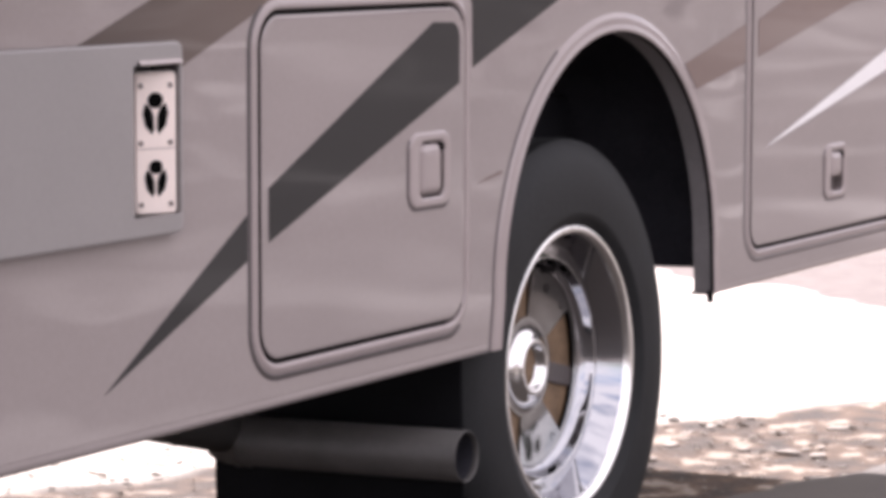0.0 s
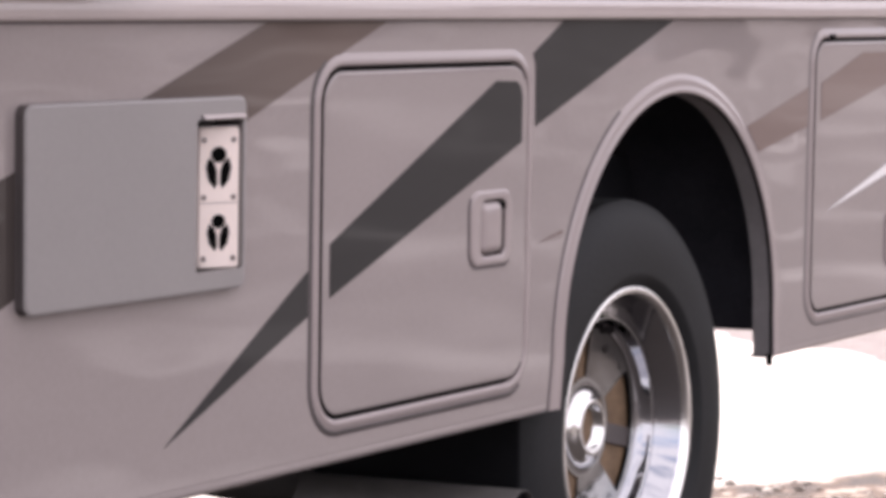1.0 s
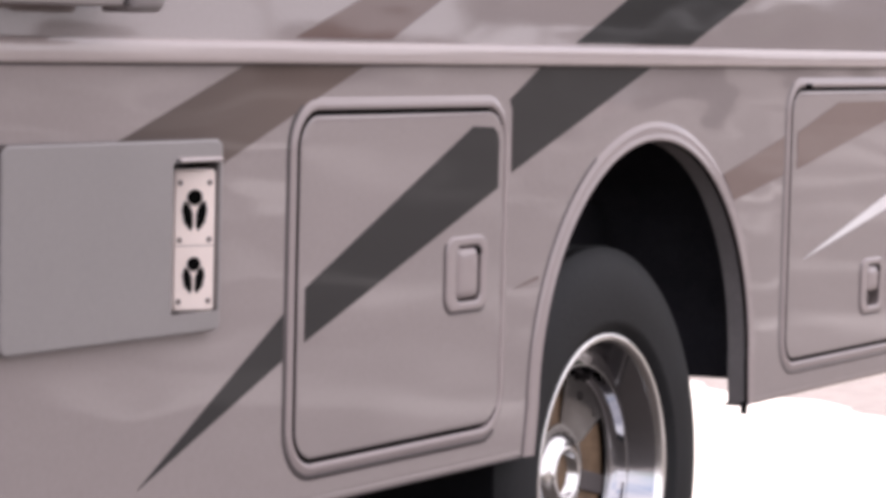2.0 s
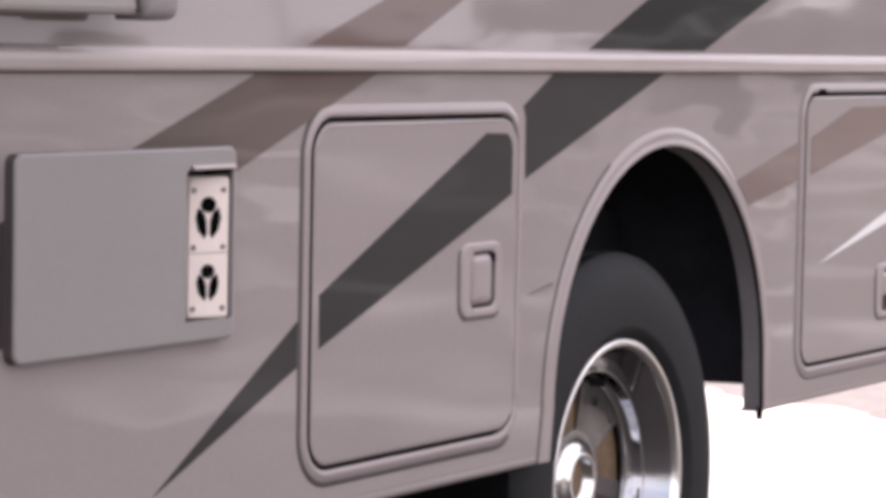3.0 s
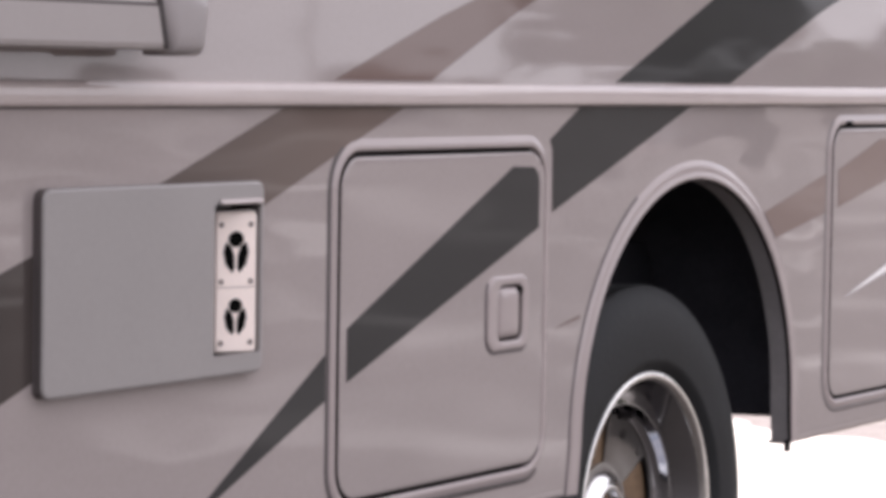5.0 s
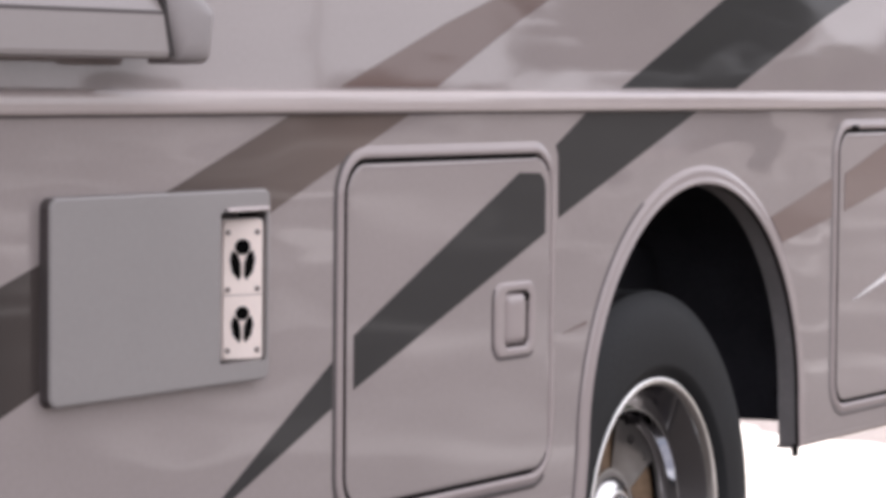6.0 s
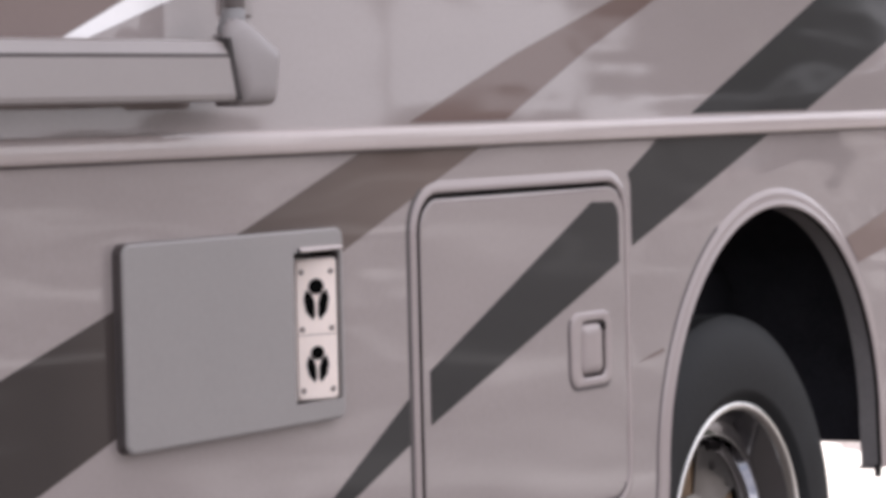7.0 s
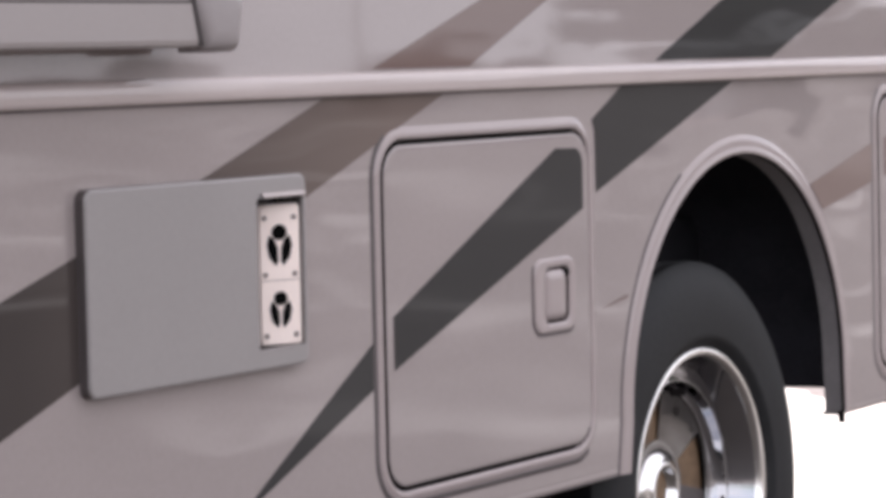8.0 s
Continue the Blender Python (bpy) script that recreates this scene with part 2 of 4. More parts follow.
def ground_material():
    m = bpy.data.materials.new("pale_gravel_ground")
    m.use_nodes = True
    n, l = m.node_tree.nodes, m.node_tree.links
    b = n["Principled BSDF"]
    b.inputs["Roughness"].default_value = 0.95
    tc = n.new("ShaderNodeTexCoord")

    def tex(sc, detail=5.0):
        t = n.new("ShaderNodeTexNoise")
        t.inputs["Scale"].default_value, t.inputs["Detail"].default_value = sc, detail
        l.new(tc.outputs["Object"], t.inputs["Vector"])
        return t.outputs["Fac"]

    def ramp(fac, stops):
        r = n.new("ShaderNodeValToRGB")
        while len(r.color_ramp.elements) < len(stops):
            r.color_ramp.elements.new(0.5)
        for e, (p, c) in zip(r.color_ramp.elements, stops):
            e.position, e.color = p, (*c, 1)
        l.new(fac, r.inputs["Fac"])
        return r.outputs["Color"]

    gravel = ramp(tex(38.0, 6.0), [(0.3, (0.52, 0.47, 0.42)), (0.5, (0.62, 0.57, 0.52)), (0.7, (0.72, 0.68, 0.63))])
    soil = ramp(tex(9.0), [(0.3, (0.125, 0.097, 0.088)), (0.7, (0.165, 0.134, 0.124))])
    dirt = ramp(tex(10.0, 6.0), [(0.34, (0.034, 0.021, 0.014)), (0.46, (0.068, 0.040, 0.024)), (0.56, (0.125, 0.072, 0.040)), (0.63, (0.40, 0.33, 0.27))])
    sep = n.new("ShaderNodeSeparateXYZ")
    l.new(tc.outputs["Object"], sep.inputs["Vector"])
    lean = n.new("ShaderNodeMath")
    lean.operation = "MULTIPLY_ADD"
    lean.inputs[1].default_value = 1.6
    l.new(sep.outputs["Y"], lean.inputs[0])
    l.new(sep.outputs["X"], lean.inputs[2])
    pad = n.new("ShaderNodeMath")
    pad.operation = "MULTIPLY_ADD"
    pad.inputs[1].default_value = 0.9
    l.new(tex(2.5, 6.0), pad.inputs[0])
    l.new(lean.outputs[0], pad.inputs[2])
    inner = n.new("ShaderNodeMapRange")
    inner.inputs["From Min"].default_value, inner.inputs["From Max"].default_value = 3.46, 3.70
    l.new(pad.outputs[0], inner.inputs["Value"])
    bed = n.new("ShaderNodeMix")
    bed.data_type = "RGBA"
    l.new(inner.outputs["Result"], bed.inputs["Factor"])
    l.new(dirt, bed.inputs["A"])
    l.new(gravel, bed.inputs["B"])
    slant = n.new("ShaderNodeMath")
    slant.operation = "MULTIPLY_ADD"
    slant.inputs[1].default_value = -0.8
    l.new(sep.outputs["Y"], slant.inputs[0])
    l.new(sep.outputs["X"], slant.inputs[2])
    add = n.new("ShaderNodeMath")
    add.operation = "MULTIPLY_ADD"
    add.inputs[1].default_value = 0.6
    l.new(tex(1.6, 7.0), add.inputs[0])
    l.new(slant.outputs[0], add.inputs[2])
    edge = n.new("ShaderNodeMapRange")
    edge.inputs["From Min"].default_value, edge.inputs["From Max"].default_value = 3.78, 3.84
    l.new(add.outputs[0], edge.inputs["Value"])
    mix = n.new("ShaderNodeMix")
    mix.data_type = "RGBA"
    l.new(edge.outputs["Result"], mix.inputs["Factor"])
    l.new(bed.outputs["Result"], mix.inputs["A"])
    l.new(soil, mix.inputs["B"])
    l.new(mix.outputs["Result"], b.inputs["Base Color"])
    bp = n.new("ShaderNodeBump")
    bp.inputs["Strength"].default_value, bp.inputs["Distance"].default_value = 0.45, 0.02
    l.new(tex(45.0, 6.0), bp.inputs["Height"])
    l.new(bp.outputs["Normal"], b.inputs["Normal"])
    return m


M_GROUND = ground_material()


def asphalt_material():
    """Worn asphalt with drifts of pale dust, added out of view to streak the reflections."""
    m = material("worn_asphalt", (0.083, 0.070, 0.060), rough=0.9, vary=0.18, scale=2.0, fine=160, bump=0.5, bump_scale=180)
    n, l = m.node_tree.nodes, m.node_tree.links
    b = n["Principled BSDF"]
    was = b.inputs["Base Color"].links[0].from_socket
    tc, tx, rp, mx = (n.new(k) for k in ("ShaderNodeTexCoord", "ShaderNodeTexNoise", "ShaderNodeMapRange", "ShaderNodeMix"))
    tx.inputs["Scale"].default_value, tx.inputs["Detail"].default_value, tx.inputs["Roughness"].default_value = 0.42, 7.0, 0.55
    rp.inputs["From Min"].default_value, rp.inputs["From Max"].default_value = 0.52, 0.63
    mx.data_type = "RGBA"
    mx.inputs["B"].default_value = (0.40, 0.38, 0.36, 1)
    l.new(tc.outputs["Object"], tx.inputs["Vector"])
    l.new(tx.outputs["Fac"], rp.inputs["Value"])
    # the dust lies out on the road; none nearby, so the rim mirrors dark
    sp, bare, both = (n.new(k) for k in ("ShaderNodeSeparateXYZ", "ShaderNodeMapRange", "ShaderNodeMath"))
    bare.inputs["From Min"].default_value, bare.inputs["From Max"].default_value = -0.7, -1.5
    both.operation = "MULTIPLY"
    l.new(tc.outputs["Object"], sp.inputs["Vector"])
    l.new(sp.outputs["Y"], bare.inputs["Value"])
    l.new(bare.outputs["Result"], both.inputs[0])
    l.new(rp.outputs["Result"], both.inputs[1])
    l.new(both.outputs[0], mx.inputs["Factor"])
    l.new(was, mx.inputs["A"])
    l.new(mx.outputs["Result"], b.inputs["Base Color"])
    return m


M_ASPHALT = asphalt_material()


def stone_material(name, dark, light):
    m = bpy.data.materials.new(name)
    m.use_nodes = True
    n, l = m.node_tree.nodes, m.node_tree.links
    b = n["Principled BSDF"]
    b.inputs["Roughness"].default_value = 0.9
    g, r = n.new("ShaderNodeNewGeometry"), n.new("ShaderNodeValToRGB")
    r.color_ramp.elements[0].color, r.color_ramp.elements[1].color = (*dark, 1), (*light, 1)
    l.new(g.outputs["Random Per Island"], r.inputs["Fac"])
    l.new(r.outputs["Color"], b.inputs["Base Color"])
    return m


M_STONE = stone_material("pale_stone", (0.14, 0.11, 0.085), (0.45, 0.40, 0.35))
M_STRAW = stone_material("dry_straw", (0.34, 0.26, 0.17), (0.58, 0.47, 0.34))

# ------------------------------------------------------------ building helpers
LEAN, RAIL_Z = 0.022, 1.16        # the side leans in towards the ground below the rail and stands upright above it


def part(name, bm, mat, parent, label="", lean=False, smooth=False, kind=""):
    """Links a bmesh as one mesh object under a thing or a part."""
    if lean:
        for v in bm.verts:
            v.co.y += LEAN * max(0.0, RAIL_Z - v.co.z)
    bmesh.ops.recalc_face_normals(bm, faces=bm.faces)
    me = bpy.data.meshes.new(name)
    bm.to_mesh(me)
    bm.free()
    me.materials.append(mat)
    ob = new(name, me)
    if smooth:
        for p in me.polygons:
            p.use_smooth = True
    if parent is not None:
        ob.parent = parent
        if parent.type == "EMPTY":
            ob.matrix_parent_inverse = Matrix.Translation(-parent.location)
    tagged(ob, label=label, kind=kind)
    return ob


def empty(name, at, parent=None):
    ob = new(name)
    ob.empty_display_size = 0.1
    ob.location = at
    if parent is not None:
        ob.parent = parent
        ob.matrix_parent_inverse = Matrix.Translation(-parent.location)
    return ob


def rrect(u0, u1, z0, z1, r, n=8):
    """A rounded rectangle, counted round once."""
    pts = []
    for cu, cz, a0 in ((u1 - r, z1 - r, 0), (u0 + r, z1 - r, 90), (u0 + r, z0 + r, 180), (u1 - r, z0 + r, 270)):
        for i in range(n + 1):
            a = radians(a0 + 90 * i / n)
            pts.append((cu + r * math.cos(a), cz + r * math.sin(a)))
    return pts


def grown(u0, u1, z0, z1, r, g, n=8):
    return rrect(u0 - g, u1 + g, z0 - g, z1 + g, max(0.002, r + g), n)


def nest(loops, first=False, last=False, bm=None, span=None):
    """Loops of (points, y) of one length, joined one to the next; first and last may be closed; span: only that stretch round."""
    bm = bm or bmesh.new()
    rings = [[bm.verts.new((u, y, z)) for u, z in pts] for pts, y in loops]
    for a, b in zip(rings, rings[1:]):
        for i in range(*(span or (0, len(a)))):
            j = (i + 1) % len(a)
            bm.faces.new((a[i], a[j], b[j], b[i]))
    if first:
        bm.faces.new(rings[0])
    if last:
        bm.faces.new(rings[-1])
    return bm


def sheet(outline, holes=(), y=0.0, depth=0.03):
    """A flat sheet with holes, from y to y + depth."""
    bm = bmesh.new()
    edges = []
    for pts in (outline, *holes):
        vs = [bm.verts.new((u, y, z)) for u, z in pts]
        edges += [bm.edges.new((vs[i], vs[(i + 1) % len(vs)])) for i in range(len(vs))]
    bmesh.ops.triangle_fill(bm, edges=edges, use_beauty=True)
    if depth:
        got = bmesh.ops.extrude_face_region(bm, geom=bm.faces[:])
        for v in got["geom"]:
            if isinstance(v, bmesh.types.BMVert):
                v.co.y += depth
    return bm


def lathe(profile, at, n=72, bm=None):
    """Turns (radius, depth) pairs round an axis along y through at."""
    bm = bm or bmesh.new()
    rings = []
    for r, d in profile:
        rings.append([bm.verts.new((at[0] + r * math.cos(2 * math.pi * i / n), at[1] + d, at[2] + r * math.sin(2 * math.pi * i / n)))
                      for i in range(n)])
    for a, b in zip(rings, rings[1:]):
        for i in range(n):
            j = (i + 1) % n
            bm.faces.new((a[i], a[j], b[j], b[i]))
    return bm


def block(x0, x1, y0, y1, z0, z1, bevel=0.0, bm=None):
    own = bmesh.new()
    bmesh.ops.create_cube(own, size=1.0)
    for v in own.verts:
        v.co = Vector(((x0 + x1) / 2 + v.co.x * (x1 - x0), (y0 + y1) / 2 + v.co.y * (y1 - y0), (z0 + z1) / 2 + v.co.z * (z1 - z0)))
    if bevel:
        bmesh.ops.bevel(own, geom=own.edges[:], offset=bevel, segments=2, affect="EDGES", profile=0.5)
    if bm is None:
        return own
    me = bpy.data.meshes.new("t")
    own.to_mesh(me)
    own.free()
    bm.from_mesh(me)
    bpy.data.meshes.remove(me)
    return bm


def along_x(profile, x0, x1, cuts=1):
    """A profile of (y, z) pairs drawn out along x."""
    bm = bmesh.new()
    rows = [[bm.verts.new((x0 + (x1 - x0) * k / cuts, y, z)) for y, z in profile] for k in range(cuts + 1)]
    for a, b in zip(rows, rows[1:]):
        for i in range(len(a) - 1):
            bm.faces.new((a[i], a[i + 1], b[i + 1], b[i]))
    return bm


def sweep(path, profile):
    """A profile of (outward, y) pairs carried along a path of (u, z, outward u, outward z)."""
    bm = bmesh.new()
    rows = [[bm.verts.new((u + o * nu, y, z + o * nz)) for o, y in profile] for u, z, nu, nz in path]
    for a, b in zip(rows, rows[1:]):
        for i in range(len(a) - 1):
            bm.faces.new((a[i], a[i + 1], b[i + 1], b[i]))
    return bm


def decal(pts, proud=0.0015):
    """A painted shape on the side: a very thin raised sheet."""
    bm = bmesh.new()
    bm.faces.new([bm.verts.new((u, -proud, z)) for u, z in pts])
    got = bmesh.ops.extrude_face_region(bm, geom=bm.faces[:])
    for v in got["geom"]:
        if isinstance(v, bmesh.types.BMVert):
            v.co.y += proud - 0.0002
    return bm


# ------------------------------------------------------------ ground
def make_ground():
    bm = bmesh.new()
    xs = [-900, -120, -30, -8] + [-4 + 0.25 * i for i in range(61)] + [14, 20, 40, 120, 900]
    ys = [-900, -120, -30, -8] + [-3 + 0.25 * i for i in range(41)] + [10, 16, 40, 120, 900]
    grid = []
    for x in xs:
        row = []
        for y in ys:
            near = -6 < x < 13 and -5 < y < 9
            h = 0.02 * noise.noise(Vector((x * 0.9, y * 0.9, 3.1))) if near else 0.0
            row.append(bm.verts.new((x, y, h - 0.012)))
        grid.append(row)
    for i in range(len(xs) - 1):
        for j in range(len(ys) - 1):
            bm.faces.new((grid[i][j], grid[i + 1][j], grid[i + 1][j + 1], grid[i][j + 1]))
    return bm


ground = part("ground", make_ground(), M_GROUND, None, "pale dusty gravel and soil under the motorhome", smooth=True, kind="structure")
tagged(ground, category="ground")


def make_road():
    """The paved strip on which the camera stands, with a crumbled edge towards the vehicle."""
    bm = bmesh.new()
    xs = [-300, -60, -12] + [-5 + 0.1 * i for i in range(141)] + [14, 30, 80, 300]
    rows = []
    for x in xs:
        e = 0.20 - 0.16 * min(2.0, max(0.0, x - 0.6)) + 0.10 * noise.noise(Vector((x * 1.7, 2.0, 0))) + 0.04 * noise.noise(Vector((x * 8, 5.0, 0)))
        rows.append([bm.verts.new(c) for c in ((x, -40.0, 0.004), (x, -3.0, 0.006), (x, e - 0.05, 0.006), (x, e, -0.004), (x, e + 0.03, -0.04))])
    for a, b in zip(rows, rows[1:]):
        for k in range(4):
            bm.faces.new((a[k], b[k], b[k + 1], a[k + 1]))
    return bm


road = part("road", make_road(), M_ASPHALT, None, "worn grey asphalt with a crumbled edge beside the motorhome", smooth=True, kind="structure")
tagged(road, category="road")


def make_hills():
    """A low uneven line of wooded hills all round, far off."""
    bm, rows = bmesh.new(), []
    for i in range(1081):
        a = 2 * math.pi * i / 1080
        d = Vector((math.cos(a), math.sin(a), 0))
        h = 2.4 + 2.8 * noise.noise(d * 2.3 + Vector((5, 1, 0))) + 2.0 * noise.noise(d * 9 + Vector((2, 7, 0)))
        turn = math.degrees(math.atan2(d.y, d.x))
        # the grove is an added hump that darkens the wall's reflection
        grove = max(0.0, 1 - ((turn + 9) / 13.8) ** 2) ** 0.5
        h += grove * (13 + 3 * noise.noise(d * 11))
        rows.append([bm.verts.new(d * 200 + Vector((0, 0, -1))), bm.verts.new(d * 215 + Vector((0, 0, max(1.0, h)))), bm.verts.new(d * 260 + Vector((0, 0, -1)))])
    for a, b in zip(rows, rows[1:]):
        for k in range(2):
            bm.faces.new((a[k], b[k], b[k + 1], a[k + 1]))
    return bm


# the hills stand out of view, mirrored as a dark band in the side
M_HILL = material("far_scrub", (0.060, 0.066, 0.068), rough=0.95, vary=0.4, scale=0.15, fine=1.5)
hills = part("backdrop", make_hills(), M_HILL, None, "distant low hills with dull scrub and a taller grove, unseen, added for reflections", kind="structure")
tagged(hills, category="hills")

# ------------------------------------------------------------ motorhome
home = tagged(empty("motorhome", (-1.5, 1.2, 0)), "beige motorhome with charcoal, brown and white swoosh stripes, parked on gravel", "motorhome")
X0, X1, WIDE, TOP, SKIRT = -5.6, 2.15, 2.4, 3.1, 0.484
ARC_U, ARC_Z, ARC_R = 0.101, 0.576, 0.447
DOOR_A, DOOR_B = (-1.134, -0.490, 0.560, 1.084, 0.052), (0.737, 1.78, 0.563, 1.112, 0.045)
GAP = 0.0068


def arch(r, n=36, foot=SKIRT, flare=0.014):
    """The wheel opening from its far foot over the top to its near foot."""
    pts = [(ARC_U + r + 0.5 * flare, foot)]
    pts += [(ARC_U + r * math.cos(math.pi * i / n), ARC_Z + r * math.sin(math.pi * i / n)) for i in range(n + 1)]
    return pts + [(ARC_U - r - flare, foot)]


lip_z = SKIRT + 0.020
lower = [(X0, lip_z), (X0, RAIL_Z + 0.005), (X1, RAIL_Z + 0.005), (X1, lip_z)] + arch(ARC_R, foot=lip_z, flare=0.012)
POCKET = (-1.489, -1.3725, 0.808, 1.022, 0.004)
holes = [grown(*DOOR_A, GAP), grown(*DOOR_B, GAP), rrect(*POCKET)]
lower_wall = part("lower_side_wall", sheet(lower, holes, 0, 0.028), M_SIDE, home, "beige glossy lower side skirt with a wheel opening", lean=True)
upper_wall = part("upper_side_wall", sheet([(X0, RAIL_Z + 0.005), (X0, TOP), (X1, TOP), (X1, RAIL_Z + 0.005)], (), 0, 0.04), M_BODY, home,
                  "beige glossy upper side wall", lean=True)
roll = [(0.0, lip_z), (0.0004, lip_z - 0.001), (0.0004, lip_z - 0.003), (0.0, lip_z - 0.005), (0.0, SKIRT + 0.010)]
roll += [(0.012 * (1 - math.cos(radians(a))), SKIRT + 0.010 - 0.010 * math.sin(radians(a))) for a in range(15, 91, 15)] + [(0.05, SKIRT), (0.05, SKIRT + 0.006)]
for a, b in ((X0, ARC_U - ARC_R - 0.012), (ARC_U + ARC_R + 0.012, X1)):
    part("skirt_edge", along_x(roll, a, b, 6), M_BODY, home, lean=True, smooth=True)

# rail
rail = [(0.0, 1.1595), (-0.0090, 1.1598), (-0.0135, 1.1612), (-0.0155, 1.1640), (-0.0161, 1.1680), (-0.0162, 1.1760), (-0.0160, 1.1820), (-0.0153, 1.1855), (-0.0136, 1.1890),
        (-0.0108, 1.1920), (-0.0068, 1.1942), (0.0, 1.1957)]
part("rub_rail", along_x(rail, X0, X1, 8), M_RAIL, home, "pale moulded rub rail along the side", lean=True, smooth=True)
part("rail_joint", along_x([(0.0, 1.1572), (-0.0030, 1.1578), (-0.0050, 1.1600)], X0, X1, 4), M_SEAL_SHADE, home, lean=True)

# wheel opening: rounded bead and the return behind it
path = []
for k in range(5):
    t = k / 4
    path.append((ARC_U + ARC_R + 0.006 * (1 - t), SKIRT + 0.004 + (ARC_Z - SKIRT - 0.004) * t, 1, 0))
path += [(ARC_U + ARC_R * math.cos(a), ARC_Z + ARC_R * math.sin(a), math.cos(a), math.sin(a)) for a in [math.pi * i / 60 for i in range(1, 60)]]
for k in range(5):
    t = k / 4
    path.append((ARC_U - ARC_R - 0.012 * t, ARC_Z + (SKIRT + 0.004 - ARC_Z) * t, -1, 0))
bead = [(0.0, 0.006), (0.0, -0.0035), (0.0010, -0.0056), (0.0035, -0.0068), (0.0070, -0.0066), (0.0105, -0.0052), (0.0150, -0.0044), (0.0200, -0.0046),
        (0.0250, -0.0044), (0.0290, -0.0030), (0.0325, -0.0012), (0.0350, 0.0)]
part("arch_bead", sweep(path, bead), M_TRIM, home, "rounded beige moulding round the wheel opening", lean=True, smooth=True)
# a dark line beside the bead, on its left flank only
part("bead_line", sweep(path[44:], [(0.0335, -0.0008), (0.0350, -0.0016), (0.0385, -0.0012), (0.0405, 0.0)]), M_SEAL_SHADE, home, lean=True)
part("rubber_edge", sweep(path, [(0.0, -0.0030), (-0.0018, -0.0026), (-0.0022, 0.0), (-0.0022, 0.0030), (0.0, 0.0032)]), M_GASKET, home,
     "black rubber edge of the wheel opening", lean=True, smooth=True)
part("rubber_foot", block(ARC_U + ARC_R - 0.002, ARC_U + ARC_R + 0.008, -0.003, 0.010, SKIRT - 0.014, SKIRT + 0.010, 0.002), M_GASKET, home, lean=True)
part("arch_return", sweep(path, [(-0.001, 0.0030), (-0.001, 0.040), (0.02, 0.040)]), M_LINER, home, "grey inner edge of the wheel opening", lean=True)


# wheel well and underbody
def make_well():
    bm = bmesh.new()
    r, y0, y1, n = 0.56, 0.05, 0.74, 24
    pts = [(ARC_U + r, 0.527)] + [(ARC_U + r * math.cos(math.pi * i / n), 0.58 + r * math.sin(math.pi * i / n)) for i in range(n + 1)] + [(ARC_U - r, 0.50)]
    a, b = ([bm.verts.new((u, y, z)) for u, z in pts] for y in (y0, y1))
    for i in range(len(a) - 1):
        bm.faces.new((a[i], a[i + 1], b[i + 1], b[i]))
    bm.faces.new(b)
    return bm


part("wheel_well", make_well(), M_WELL, home, "black wheel well", smooth=False)
part("well_liner", block(-0.36, 0.60, 0.345, 0.36, 0.50, 0.885, 0.004), M_LINER2, home, "dull black panel behind the tyre")
under = block(X0 + 0.05, ARC_U - 0.57, 0.06, WIDE - 0.06, 1.06, 1.12)
block(ARC_U + 0.57, X1 - 0.05, 0.06, WIDE - 0.06, 1.06, 1.12, bm=under)
block(ARC_U - 0.57, ARC_U + 0.57, 0.75, WIDE - 0.75, 1.06, 1.12, bm=under)
part("underfloor", under, M_UNDER, home, "black underfloor")
part("frame_rail", block(X0 + 0.3, X1 - 0.3, 0.72, 0.80, 0.86, 1.00, 0.004), M_UNDER, home)
part("frame_rail", block(X0 + 0.3, X1 - 0.3, 1.60, 1.68, 0.86, 1.00, 0.004), M_UNDER, home)
part("axle", lathe([(0.06, 0.3), (0.06, 1.0), (0.16, 1.1), (0.16, 1.3), (0.06, 1.4), (0.06, 2.1)], (0, 0, 0.405), 24), M_UNDER, home, smooth=True)
# unseen walls; lower edges set to let sunlight onto the ground below
part("far_side_wall", sheet([(X0, 1.10), (X0, TOP), (X1, TOP), (X1, 1.10)], (), WIDE - 0.03, 0.03), M_BODY, home)
part("end_wall", block(X0, X0 + 0.03, 0.04, WIDE - 0.03, 0.64, TOP), M_BODY, home)
part("end_wall", block(X1 - 0.03, X1, 0.04, WIDE - 0.03, 0.64, TOP), M_BODY, home)
part("roof", block(X0 - 0.02, X1 + 0.02, -0.06, WIDE + 0.02, TOP, TOP + 0.06, 0.02), M_ROOF, home)


# ------------------------------------------------------------ compartment doors
def opening(u0, u1, z0, z1):
    """The recess of a latch whose bezel has these sides."""
    w, h = u1 - u0, z1 - z0
    return u0 + 0.25 * w, u1 - 0.17 * w, z0 + 0.13 * h, z1 - 0.13 * h, 0.015


